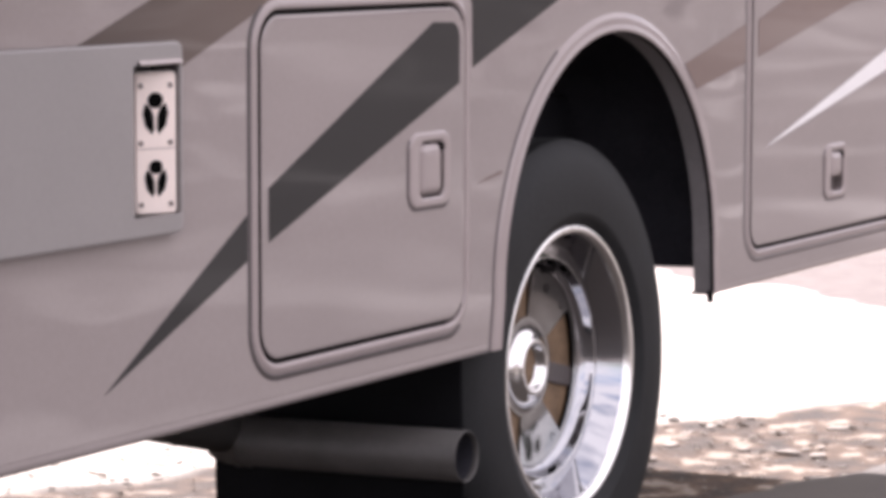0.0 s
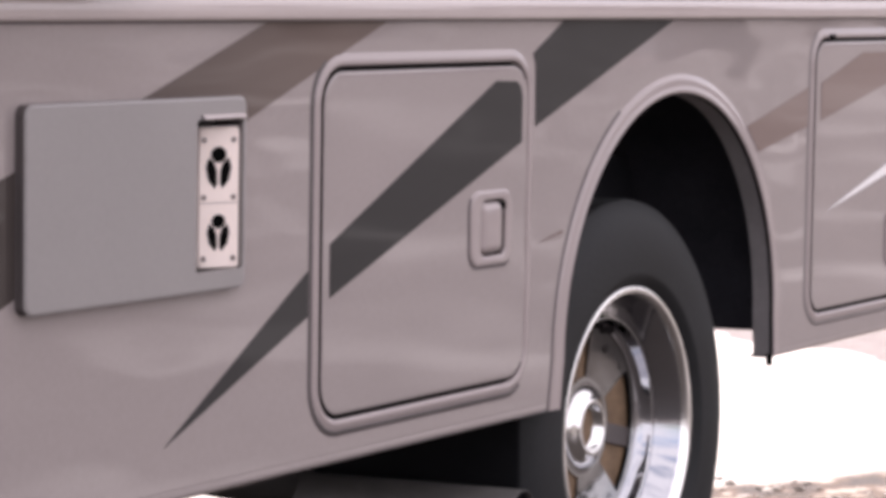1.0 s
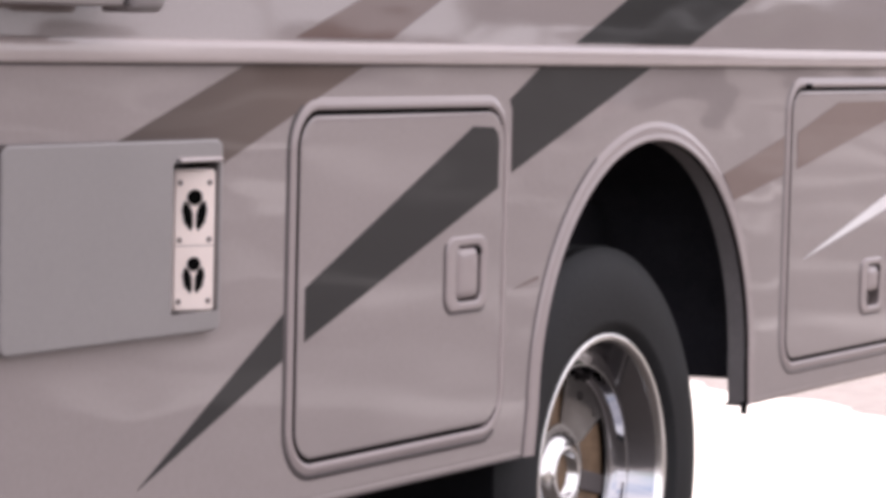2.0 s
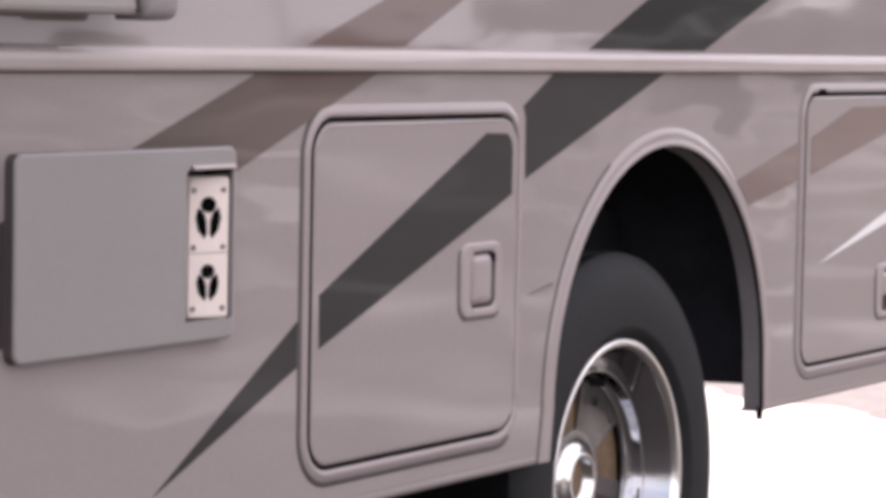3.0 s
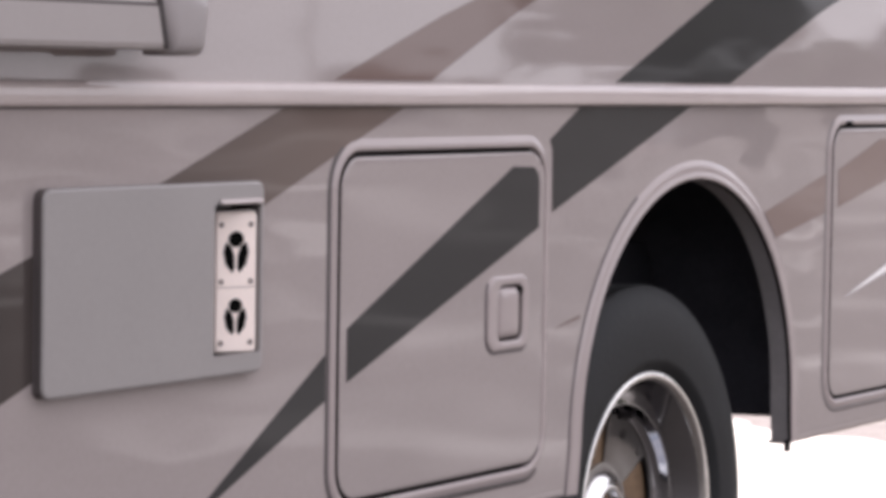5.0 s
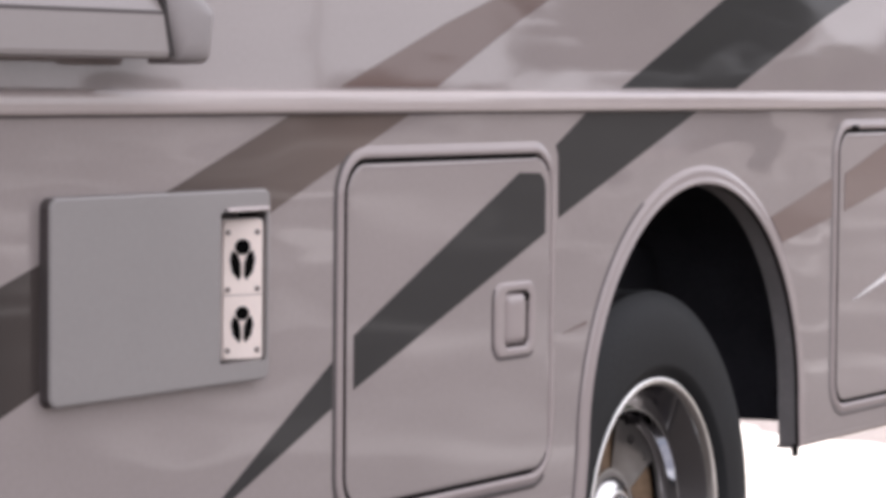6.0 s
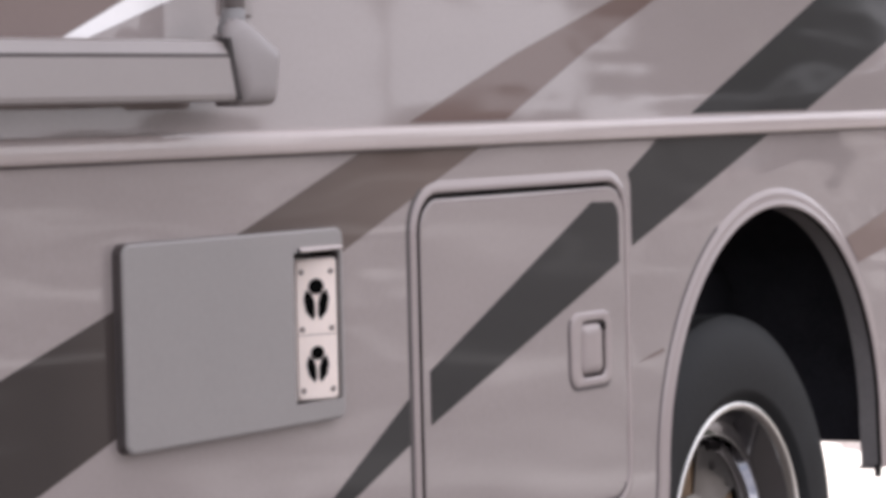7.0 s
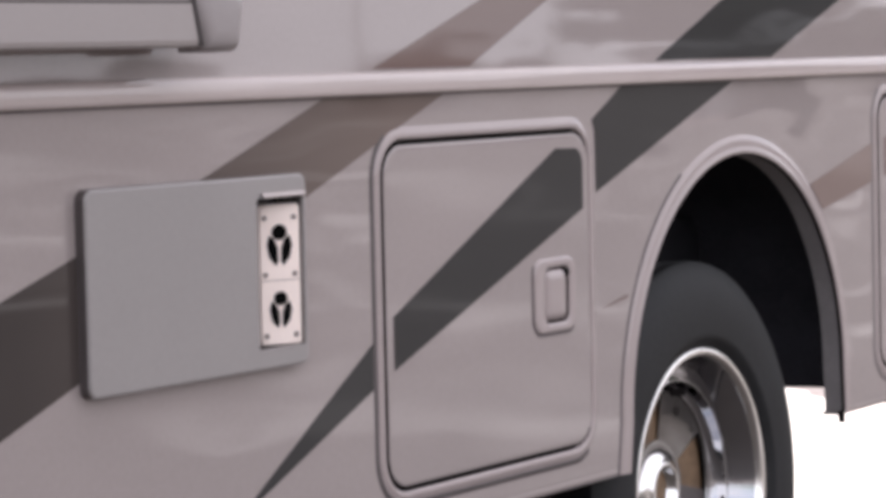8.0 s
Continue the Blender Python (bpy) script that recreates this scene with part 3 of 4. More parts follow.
def make_door(dims, latch, label, edging):
    g = lambda k: grown(*dims, k)
    e = lambda k: grown(dims[0], dims[1] - 0.0056, *dims[2:], k)      # the frame closes tighter at the hinge side
    frame_loops = [(e(GAP), 0.03), (e(GAP), -0.0018), (e(GAP + 0.0015), -0.0036), (e(GAP + 0.005), -0.0047), (e(GAP + 0.010), -0.0043),
                   (e(GAP + 0.0145), -0.0022), (e(GAP + 0.018), -0.0010), (e(GAP + 0.020), 0.0)]
    skin = sheet(g(-0.010), [grown(*opening(*latch), 0.001)], -0.0036, 0)
    nest([(g(0), 0.02), (g(0), 0.0), (g(-0.0012), -0.0020), (g(-0.0035), -0.0031), (g(-0.0065), -0.0035), (g(-0.010), -0.0036)],
         first=True, bm=skin)
    bmesh.ops.remove_doubles(skin, verts=skin.verts[:], dist=0.00005)
    door = part("compartment_door", skin, M_DOOR, home, label, lean=True)
    part("door_frame", nest(frame_loops), M_TRIM, door, "raised beige frame round the door", lean=True, smooth=True)
    # painted shade: a darker line where the frame turns left and down
    part("frame_edge_shade", nest([(e(GAP + 0.0165), -0.0012), (e(GAP + 0.0182), -0.0024), (e(GAP + 0.0225), -0.0020), (e(GAP + 0.0262), 0.0)], span=(12, 30)), edging, door,
         "darker line painted as shade along the frame's left and bottom", lean=True)
    part("gasket", nest([(e(GAP - 0.0003), 0.010), (e(GAP - 0.0003), 0.006), (g(0.0016), 0.005), (g(0.0014), -0.0018), (g(0.0004), -0.0030), (g(-0.0006), -0.0030),
                         (g(-0.0010), -0.0010)], span=(3, 32)), M_GASKET, door, "black rubber door gasket", lean=True)
    return door


def make_latch(door, u0, u1, z0, z1, low=0.004, slot=0.005):
    """A recessed paddle latch: a raised bezel, a black cup and a bulging paddle in it."""
    base = -0.0036
    o = (u0, u1, z0, z1, 0.027)
    i = opening(u0, u1, z0, z1)
    # shade painted as a dark rim on the bezel's left and bottom
    part("latch_edge_shade", nest([(grown(*o, 0.0036), base + 0.001), (grown(*o, 0.0036), base - 0.0014), (grown(*o, -0.002), base - 0.0014)], span=(14, 31)), M_SEAL_SHADE, door, lean=True)
    part("latch", nest([(grown(*o, 0), base), (grown(*o, -0.0015), base - 0.0028), (grown(*o, -0.004), base - 0.0040), (grown(*o, -0.008), base - 0.0043),
                        (grown(*i, 0.004), base - 0.0040), (grown(*i, 0.001), base - 0.0030), (grown(*i, 0), base - 0.0015)]),
         M_TRIM, door, "beige recessed paddle latch", lean=True, smooth=True)
    part("latch_cup", nest([(grown(*i, 0), base - 0.0015), (grown(*i, 0), 0.016), (grown(*i, -0.004), 0.018)], last=True), M_CUP, door, "shaded latch recess", lean=True)
    part("finger_slot", block(i[1] - 0.017, i[1] - 0.001, -0.0088, 0.002, i[3] - 0.017, i[3] - 0.004, 0.003), M_GASKET, door, "black finger slot", lean=True)
    p = (i[0] + 0.002, i[1] - slot, i[2] + low, i[3] - 0.003, 0.014)
    return nest([(grown(*p, 0), 0.014), (grown(*p, 0), 0.001), (grown(*p, -0.002), -0.003), (grown(*p, -0.006), -0.0058), (grown(*p, -0.012), -0.0076),
                 (grown(*p, -0.020), -0.0084)], last=True)


LATCH_A, LATCH_B = (-0.686, -0.545, 0.755, 0.880), (1.132, 1.262, 0.630, 0.750)
door_a = make_door(DOOR_A, LATCH_A, "beige storage compartment door with a charcoal stripe", M_SEAL_SHADE)
part("paddle", make_latch(door_a, *LATCH_A), M_TRIM, door_a, "beige latch paddle", lean=True, smooth=True)
door_b = make_door(DOOR_B, LATCH_B, "beige storage compartment door with tan and white stripes", M_PALE_SHADE)
part("paddle", make_latch(door_b, *LATCH_B, 0.030, 0.005), M_TRIM, door_b, "beige latch paddle", lean=True, smooth=True)
part("bumper", block(0.795, 0.822, -0.010, 0.0, 1.117, 1.1265, 0.002), M_GASKET, door_b, "small black rubber bumper", lean=True)

# ------------------------------------------------------------ painted stripes
FACE = 0.0038
def stripe(owner, paint, lift, label, *corners):
    """A painted stripe with these corners (along the side, height) on the wall or on a door that stands proud of it."""
    bm = decal(corners, 0.0012)
    for v in bm.verts:
        v.co.y -= lift
    part("stripe", bm, paint, owner, label, lean=True)


stripe(home, M_DARK, 0.0, "charcoal swoosh stripe tapering to a point",
       (-1.538, 0.566), (-1.169, 0.718), (-1.169, 0.787))
stripe(door_a, M_DARK, FACE, "charcoal stripe across the door",
       (-1.1135, 0.742), (-0.513, 0.956), (-0.513, 1.034), (-0.519, 1.048), (-0.533, 1.0575), (-0.603, 1.0595), (-1.1135, 0.8235))
stripe(home, M_DARK, 0.0, "charcoal swoosh stripe",
       (-0.459, 0.98), (0.084, 1.1615), (-0.354, 1.1615), (-0.47, 1.103), (-0.461, 1.085))
stripe(home, M_DARK, 0.0, "charcoal swoosh stripe",
       (-0.231, 1.2), (0.24, 1.2), (0.669, 1.345), (0.944, 1.426), (1.525, 1.592), (0.802, 1.592), (0.348, 1.428))
stripe(home, M_TAN, 0.0, "brown stripe fading darker along the side",
       (-2.75, 0.5), (-2.45, 0.6), (-1.889, 0.797), (-1.8, 0.83), (-1.8, 0.99), (-2.01, 0.926), (-2.75, 0.7))
stripe(home, M_TAN, 0.0, "brown stripe fading darker along the side",
       (-1.64, 1.041), (-1.3705, 1.041), (-1.3705, 1.003), (-1.33, 1.02), (-0.939, 1.1615), (-1.276, 1.1615), (-1.576, 1.06))
stripe(home, M_TAN2, 0.0, "tan stripe tapering upwards",
       (-1.149, 1.2), (-0.867, 1.2), (-0.598, 1.31), (-0.297, 1.417), (0.189, 1.571), (-0.432, 1.414), (-0.829, 1.303))
stripe(home, M_TAN3, 0.0, "pale tan stripe beside the wheel opening",
       (0.465, 0.9), (0.708, 0.943), (0.708, 1.021), (0.408, 0.952))
stripe(door_b, M_TAN3, FACE, "pale tan stripe across the door",
       (0.762, 0.952), (1.282, 1.052), (1.7, 1.088), (0.98, 1.088), (0.762, 1.028))
stripe(door_b, M_WHITE, FACE, "white tapering stripe",
       (0.811, 0.766), (1.509, 0.899), (1.752, 0.945), (1.752, 1.004), (1.507, 0.945))
stripe(home, M_WHITE, 0.0, "white stripe behind the awning arm",
       (-1.993, 1.308), (-1.933, 1.314), (-1.677, 1.388), (-1.187, 1.531), (-1.323, 1.531), (-1.789, 1.386))
stripe(home, M_TAN2, 0.0, "tan stripe above the white stripe",
       (-2.599, 1.21), (-2.169, 1.21), (-1.998, 1.308), (-1.794, 1.387), (-1.333, 1.536), (-1.739, 1.536))

# a scuff on the paint beside the wheel opening, and a small rivet on the stripe
part("scuff", decal([(-0.445, 0.7805), (-0.400, 0.786), (-0.352, 0.7925), (-0.352, 0.7980), (-0.402, 0.7898)], 0.0009), M_TAN2, home,
     "thin brown scuff mark", lean=True)
part("clearance_lamp", nest([(rrect(0.757, 0.813, 1.398, 1.420, 0.006), 0.0), (rrect(0.757, 0.813, 1.398, 1.420, 0.006), -0.012),
                             (rrect(0.762, 0.808, 1.402, 1.416, 0.004), -0.017)], last=True), M_LAMP, home, "small dull grey side lamp", lean=True)

# ------------------------------------------------------------ outlet hatch
PAN = (-1.875, -1.364, 0.779, 1.0535, 0.016)
THICK = 0.019


def make_hatch():
    pocket = rrect(POCKET[0], POCKET[1], POCKET[2], POCKET[3], 0.004, 3)
    bm = sheet(grown(*PAN, -0.004), [pocket], -THICK, 0.0048)
    return nest([(grown(*PAN, 0), -THICK + 0.0048), (grown(*PAN, 0), -THICK + 0.0030), (grown(*PAN, -0.0012), -THICK + 0.0010), (grown(*PAN, -0.004), -THICK)], bm=bm)


hatch = part("outlet_hatch", make_hatch(), M_PANEL, home, "raised flat grey utility hatch with an outlet strip", lean=True)


# the hatch's sides, coloured darker to paint in their shade
part("hatch_side_shade", nest([(grown(*PAN, 0.0), 0.0), (grown(*PAN, -0.0006), -0.003), (grown(*PAN, -0.0008), -THICK + 0.0042), (grown(*PAN, -0.003), -THICK + 0.0049)]),
     M_SEAL_SHADE, hatch, "side of the hatch in darker grey, shade put into its colour", lean=True)


def make_plate():
    """An outlet strip set slantwise in its pocket, turned towards the tail."""
    w, h = 0.0700, 0.2045
    o = rrect(0, w, 0, h, 0.008, 4)
    i = rrect(0.0040, w - 0.0040, 0.0040, h - 0.0040, 0.006, 4)
    return nest([(o, 0.004), (o, 0.0022), (i, -0.0025)], last=True)


SLANT = Matrix.Translation((-1.4340, 0.0200, 0.8065)) @ Matrix.Rotation(radians(-28), 4, "Z")


def slanted(bm):
    bm.transform(SLANT)
    return bm


plate = part("outlet_strip", slanted(make_plate()), M_PLATE, hatch, "cream plastic outlet strip with two black sockets", lean=True)


def make_petal(cx, cz, s, side):
    pts = [(0.0165, 0.006), (0.0205, -0.008), (0.0165, -0.026), (0.006, -0.038), (0.0022, -0.031), (0.0028, -0.013), (0.0075, -0.001)]
    return slanted(nest([([(cx + side * a * s, cz + b * s) for a, b in pts], -0.0022), ([(cx + side * a * s, cz + b * s) for a, b in pts], -0.0034)], last=True))


for cz, s in ((0.1640, 1.0), (0.069, 0.88)):
    cx = 0.0340
    ring = [(cx + 0.0125 * s * math.cos(a), cz + 0.0115 * s * math.sin(a)) for a in [2 * math.pi * k / 20 for k in range(20)]]
    part("socket_hole", slanted(nest([(ring, -0.0022), (ring, -0.0034)], last=True)), M_BLACK, hatch, "round black socket hole", lean=True)
    for side in (-1, 1):
        part("socket_slot", make_petal(cx, cz - 0.010 * s, s, side), M_BLACK, hatch, "curved black socket slot", lean=True)
for cx in (0.0105, 0.0580):
    for cz in (0.016, 0.1035, 0.1850):
        ring = [(cx + 0.0042 * math.cos(a), cz + 0.0042 * math.sin(a)) for a in [2 * math.pi * k / 10 for k in range(10)]]
        small = [(cx + 0.0026 * math.cos(a), cz + 0.0026 * math.sin(a)) for a in [2 * math.pi * k / 10 for k in range(10)]]
        part("screw", slanted(nest([(ring, -0.0024), (ring, -0.0036), (small, -0.0042)], last=True)), M_SCREW, hatch, lean=True)

part("plate_seam", slanted(nest([(rrect(0.004, 0.0660, 0.0945, 0.0960, 0.0005, 2), -0.0024), (rrect(0.004, 0.0660, 0.0945, 0.0960, 0.0005, 2), -0.0028)], last=True)), M_TRIM, hatch, lean=True)
# the pocket's inside, darkened to paint its shade, and the little hood over it
pk = rrect(POCKET[0], POCKET[1], POCKET[2], POCKET[3], 0.004, 3)
part("pocket", nest([(pk, -THICK + 0.0049), (pk, 0.032)], last=True), M_SEAL_SHADE, hatch, lean=True)
hood = [(-THICK + 0.003, 1.0215), (-THICK - 0.0035, 1.0218), (-THICK - 0.0052, 1.0228), (-THICK - 0.0052, 1.0248), (-THICK - 0.0030, 1.0275), (-THICK, 1.0290)]
part("hood", along_x(hood, -1.478, -1.372, 4), M_RAIL, hatch, "small grey lip over the outlets", lean=True, smooth=True)

# ------------------------------------------------------------ folded awning bar
bar = [(0.0, 1.236), (-0.092, 1.2335), (-0.098, 1.2365), (-0.100, 1.243), (-0.100, 1.2925), (-0.0965, 1.2925), (-0.0965, 1.2955), (-0.099, 1.2965),
       (-0.092, 1.312), (-0.080, 1.3165), (0.0, 1.318)]
BAR0, BAR1 = -4.6, -1.722
awning_bm = along_x(bar, BAR0, BAR1, 4)
for v in awning_bm.verts:
    if v.co.x > BAR1 - 0.001:
        v.co.x += (1.236 - v.co.z) * 0.22 + 0.008
awning = part("awning_bar", awning_bm, M_BAR, home, "grey folded awning case along the side")
part("case_seam", along_x([(-0.0968, 1.2915), (-0.1002, 1.2915), (-0.1002, 1.2958), (-0.0968, 1.2958)], BAR0, -1.732, 2), M_SEAL_SHADE, awning)


def make_cap():
    """The end casting: a rounded knuckle that leans back to the arm above it."""
    pts = [(-1.714, 1.2285), (-1.640, 1.2275), (-1.634, 1.233), (-1.6225, 1.292), (-1.6225, 1.298), (-1.626, 1.3035), (-1.660, 1.322), (-1.694, 1.3405),
           (-1.705, 1.344), (-1.717, 1.3435), (-1.727, 1.336), (-1.735, 1.3185)]
    cu, cz = -1.676, 1.283

    def shrunk(k):
        return [(cu + (u - cu) * k, cz + (z - cz) * k) for u, z in pts]
    back = [(max(u, -1.698), min(z, 1.325)) for u, z in pts]
    return nest([(back, -0.045), (back, -0.070), (pts, -0.086), (shrunk(0.985), -0.093), (shrunk(0.95), -0.099), (shrunk(0.89), -0.104), (shrunk(0.75), -0.108),
                 (shrunk(0.5), -0.110)], last=True)


cap = part("end_cap", make_cap(), M_CAP, awning, "rounded grey plastic end cap", smooth=True)
joint = [(-1.7235, 1.2360), (-1.7155, 1.2360), (-1.734, 1.3175), (-1.742, 1.3175)]
part("cap_joint", nest([(joint, -0.06), (joint, -0.1015)], last=True), M_JOINT, awning, "dark gap at the end cap")


def make_tube(x, y, r, z0, z1, n=20):
    bm = bmesh.new()
    lo, hi = ([bm.verts.new((x + r * math.cos(2 * math.pi * i / n), y + r * math.sin(2 * math.pi * i / n), z)) for i in range(n)] for z in (z0, z1))
    for i in range(n):
        j = (i + 1) % n
        bm.faces.new((lo[i], lo[j], hi[j], hi[i]))
    bm.faces.new(hi)
    bm.faces.new(lo)
    return bm


part("arm", make_tube(-1.676, -0.068, 0.0140, 1.335, 2.9), M_BAR, awning, "grey upright awning arm", smooth=True)


def make_collar():
    bm, n = bmesh.new(), 20
    rings = [[bm.verts.new((-1.681 - 0.008 * (1.352 - z) / 0.035 + r * math.cos(2 * math.pi * i / n), -0.068 + r * math.sin(2 * math.pi * i / n), z)) for i in range(n)]
             for r, z in ((0.0195, 1.326), (0.0195, 1.332), (0.018, 1.340), (0.0165, 1.347), (0.0160, 1.356), (0.0145, 1.358))]
    for a, b in zip(rings, rings[1:]):
        for i in range(n):
            j = (i + 1) % n
            bm.faces.new((a[i], a[j], b[j], b[i]))
    return bm


part("arm_collar", make_collar(), M_COLLAR, awning, "tapered grey collar at the foot of the arm", smooth=True)
part("arm_channel", block(-1.615, -1.552, -0.010, 0.0, 1.352, 2.9, 0.003), M_BAR, awning, "flat channel behind the arm")
part("channel_seal", block(-1.5515, -1.5475, -0.003, 0.0, 1.352, 2.9), M_GASKET, awning, "dark sealant line beside the channel")

# ------------------------------------------------------------ wheels
HUB = (0.0, 0.0, 0.405)


def make_tyre():
    """Sidewall with moulded rings, a crisp shoulder, and four grooves round the tread."""
    prof = [(0.262, 0.060), (0.268, 0.050), (0.283, 0.0435), (0.286, 0.0415), (0.292, 0.0412), (0.322, 0.0400), (0.350, 0.0415), (0.372, 0.0448), (0.388, 0.0488),
            (0.400, 0.0545), (0.4100, 0.0600), (0.4175, 0.0655), (0.4215, 0.0695), (0.4230, 0.0705), (0.4250, 0.0760), (0.4265, 0.0860)]
    for g in (0.100, 0.135, 0.170, 0.205):
        prof += [(0.4255, g - 0.005), (0.415, g - 0.004), (0.415, g + 0.004), (0.4255, g + 0.005)]
    prof += [(0.4235, 0.235), (0.411, 0.250), (0.381, 0.262), (0.336, 0.266), (0.262, 0.25)]
    bm = lathe(prof, HUB, 120)
    for v in bm.verts:
        if v.co.z < 0.002:
            v.co.z = 0.002
    return bm


def make_rim():
    prof = [(0.258, 0.066), (0.2655, 0.060), (0.2668, 0.0545), (0.2630, 0.0513), (0.2560, 0.0520), (0.2500, 0.0562), (0.2470, 0.066)]
    return lathe(prof, HUB, 120)


def make_barrel():
    """The dish: an outer and an inner cone, with a narrow step between."""
    prof = [(0.2470, 0.066), (0.2464, 0.0672), (0.2380, 0.0825), (0.2250, 0.1120)]
    return lathe(prof, HUB, 120)


def make_inner_cone():
    return lathe([(0.2030, 0.1076), (0.2022, 0.1100), (0.1985, 0.1220), (0.1935, 0.1350), (0.186, 0.1354)], HUB, 120)


BRIDGE = (126, 127, 0, 1)


def make_disc():
    """The dished face, with round openings cut through it."""
    bm, n = bmesh.new(), 128
    prof = [(0.187, 0.135), (0.185, 0.138), (0.182, 0.140), (0.094, 0.1475), (0.090, 0.148), (0.084, 0.148), (0.070, 0.147)]
    rings = [[bm.verts.new((r * math.cos(2 * math.pi * i / n), d, HUB[2] + r * math.sin(2 * math.pi * i / n))) for i in range(n)] for r, d in prof]
    bmesh.ops.rotate(bm, verts=bm.verts[:], cent=HUB, matrix=Matrix.Rotation(radians(10), 3, "Y"))
    for k, (a, b) in enumerate(zip(rings, rings[1:])):
        for i in range(n):
            j = (i + 1) % n
            if k == 2 and ((i - 2) % 16 < 12 or i in BRIDGE) and i // 16 not in (1, 6):
                continue
            bm.faces.new((a[i], a[j], b[j], b[i]))
    return bm


def make_hub():
    prof = [(0.078, 0.152), (0.0775, 0.148), (0.0745, 0.143), (0.068, 0.138), (0.060, 0.1345), (0.0555, 0.1325), (0.054, 0.130), (0.051, 0.1285), (0.045, 0.1285),
            (0.042, 0.131), (0.040, 0.156), (0.039, 0.156)]
    return lathe(prof, HUB, 64)


def make_wheel():
    w = empty("wheel", (0, 0.15, 0.405), home)
    part("tyre", make_tyre(), M_TYRE, w, "dusty black rubber tyre", smooth=True)
    part("rim_edge", make_rim(), M_LIP, w, "bright polished rim edge", smooth=True)
    part("rim_barrel", make_barrel(), M_CHROME, w, "chrome dished rim", smooth=True)
    part("inner_cone", make_inner_cone(), M_CHROME, w, "chrome inner dish", smooth=True)
    ring = [(0.2253, 0.1128), (0.2250, 0.1118), (0.2243, 0.1115), (0.2150, 0.1091), (0.2055, 0.1067), (0.2040, 0.1066), (0.2032, 0.1072), (0.2028, 0.1084)]
    part("rim_ring", lathe(ring, HUB, 120), M_RING, w, "flat chrome step inside the rim", smooth=True)
    bridge = block(0.084, 0.184, -0.006, 0.006, -0.019, 0.019, 0.003)
    bridge.transform(Matrix.Translation((0, 0.150, HUB[2])) @ Matrix.Rotation(radians(13), 4, "Y"))
    part("bridge", bridge, M_SEAL_SHADE, w, "dark bar between two openings")
    part("rim_disc", make_disc(), M_DISC, w, "dull chrome wheel face with cut openings", smooth=True)
    for turn, r in ((37, 0.170), (62, 0.158), (-58, 0.170), (-80, 0.160)):
        a = radians(turn)
        at = (r * math.cos(a), 0, HUB[2] + r * math.sin(a))
        part("stud_hole", lathe([(0.0095, 0.1425), (0.0080, 0.1405), (0.0070, 0.1405), (0.0065, 0.1460), (0.0005, 0.1460)], at, 16), M_GASKET, w, "small dark stud hole", smooth=True)
    slot = block(-0.026, 0.026, -0.004, 0.004, -0.007, 0.007, 0.002)
    slot.transform(Matrix.Translation((0.048, 0.124, HUB[2] + 0.178)) @ Matrix.Rotation(radians(6), 4, "Y"))
    part("vent_slot", slot, M_GASKET, w, "black slot in the rim")
    part("hub_cover", make_hub(), M_HUB, w, "chrome hub cover", smooth=True)
    part("axle_end", lathe([(0.040, 0.150), (0.026, 0.150), (0.024, 0.145), (0.010, 0.143), (0.001, 0.143)], HUB, 40), M_RUST, w, "dull brown axle end inside the hub cover")
    part("brake_drum", lathe([(0.001, 0.152), (0.186, 0.152), (0.186, 0.28)], HUB, 48), M_RUST, w, "rusty brown brake drum")
    return w


def plain_wheel(y, flip):
    w = empty("wheel", (0, y + 0.15, 0.405), home)
    t = make_tyre()
    b = lathe([(0.262, 0.07), (0.22, 0.09), (0.05, 0.10), (0.001, 0.10)], HUB, 48)
    for bm in (t, b):
        for v in bm.verts:
            v.co.y = y + ((0.30 - v.co.y) if flip else v.co.y)
    part("tyre", t, M_TYRE, w, smooth=True)
    part("rim_disc", b, M_UNDER, w, smooth=True)


make_wheel()
plain_wheel(0.29, True)
plain_wheel(1.81, False)
plain_wheel(2.10, True)

# ------------------------------------------------------------ exhaust and mud flap
PIPE_X, PIPE_Z, PIPE_R = -0.512, 0.324, 0.044
pipe_prof = [(PIPE_R - 0.003, 0.012), (PIPE_R - 0.003, 0.003), (PIPE_R - 0.0015, 0.0), (PIPE_R, 0.002), (PIPE_R, 0.43), (PIPE_R + 0.003, 0.432), (PIPE_R + 0.003, 0.455),
             (PIPE_R, 0.457), (PIPE_R, 0.475), (PIPE_R * 0.8, 0.505), (PIPE_R * 0.4, 0.52), (0.001, 0.523)]
pipe = part("exhaust_pipe", lathe(pipe_prof, (PIPE_X, -0.002, PIPE_Z), 40), M_PIPE, home, "sooty grey side exhaust pipe", smooth=True)
part("pipe_bore", lathe([(PIPE_R - 0.0031, 0.010), (PIPE_R - 0.0031, 0.4), (0.001, 0.4)], (PIPE_X, -0.002, PIPE_Z), 40), M_WELL, pipe, "black sooty bore")
lead_bm = make_tube(0, 0, PIPE_R - 0.001, 0.0, 1.05)
lead_bm.transform(Matrix.Translation((-0.50, 0.470, 0.338)) @ Matrix.Rotation(radians(-76.5), 4, "Y"))
part("lead_pipe", lead_bm, M_PIPE, pipe, "sooty pipe rising under the floor", smooth=True)
part("mud_flap", block(-0.452, -0.444, 0.04, 0.548, 0.10, 0.75, 0.003), M_UNDER, home, "black rubber mud flap")


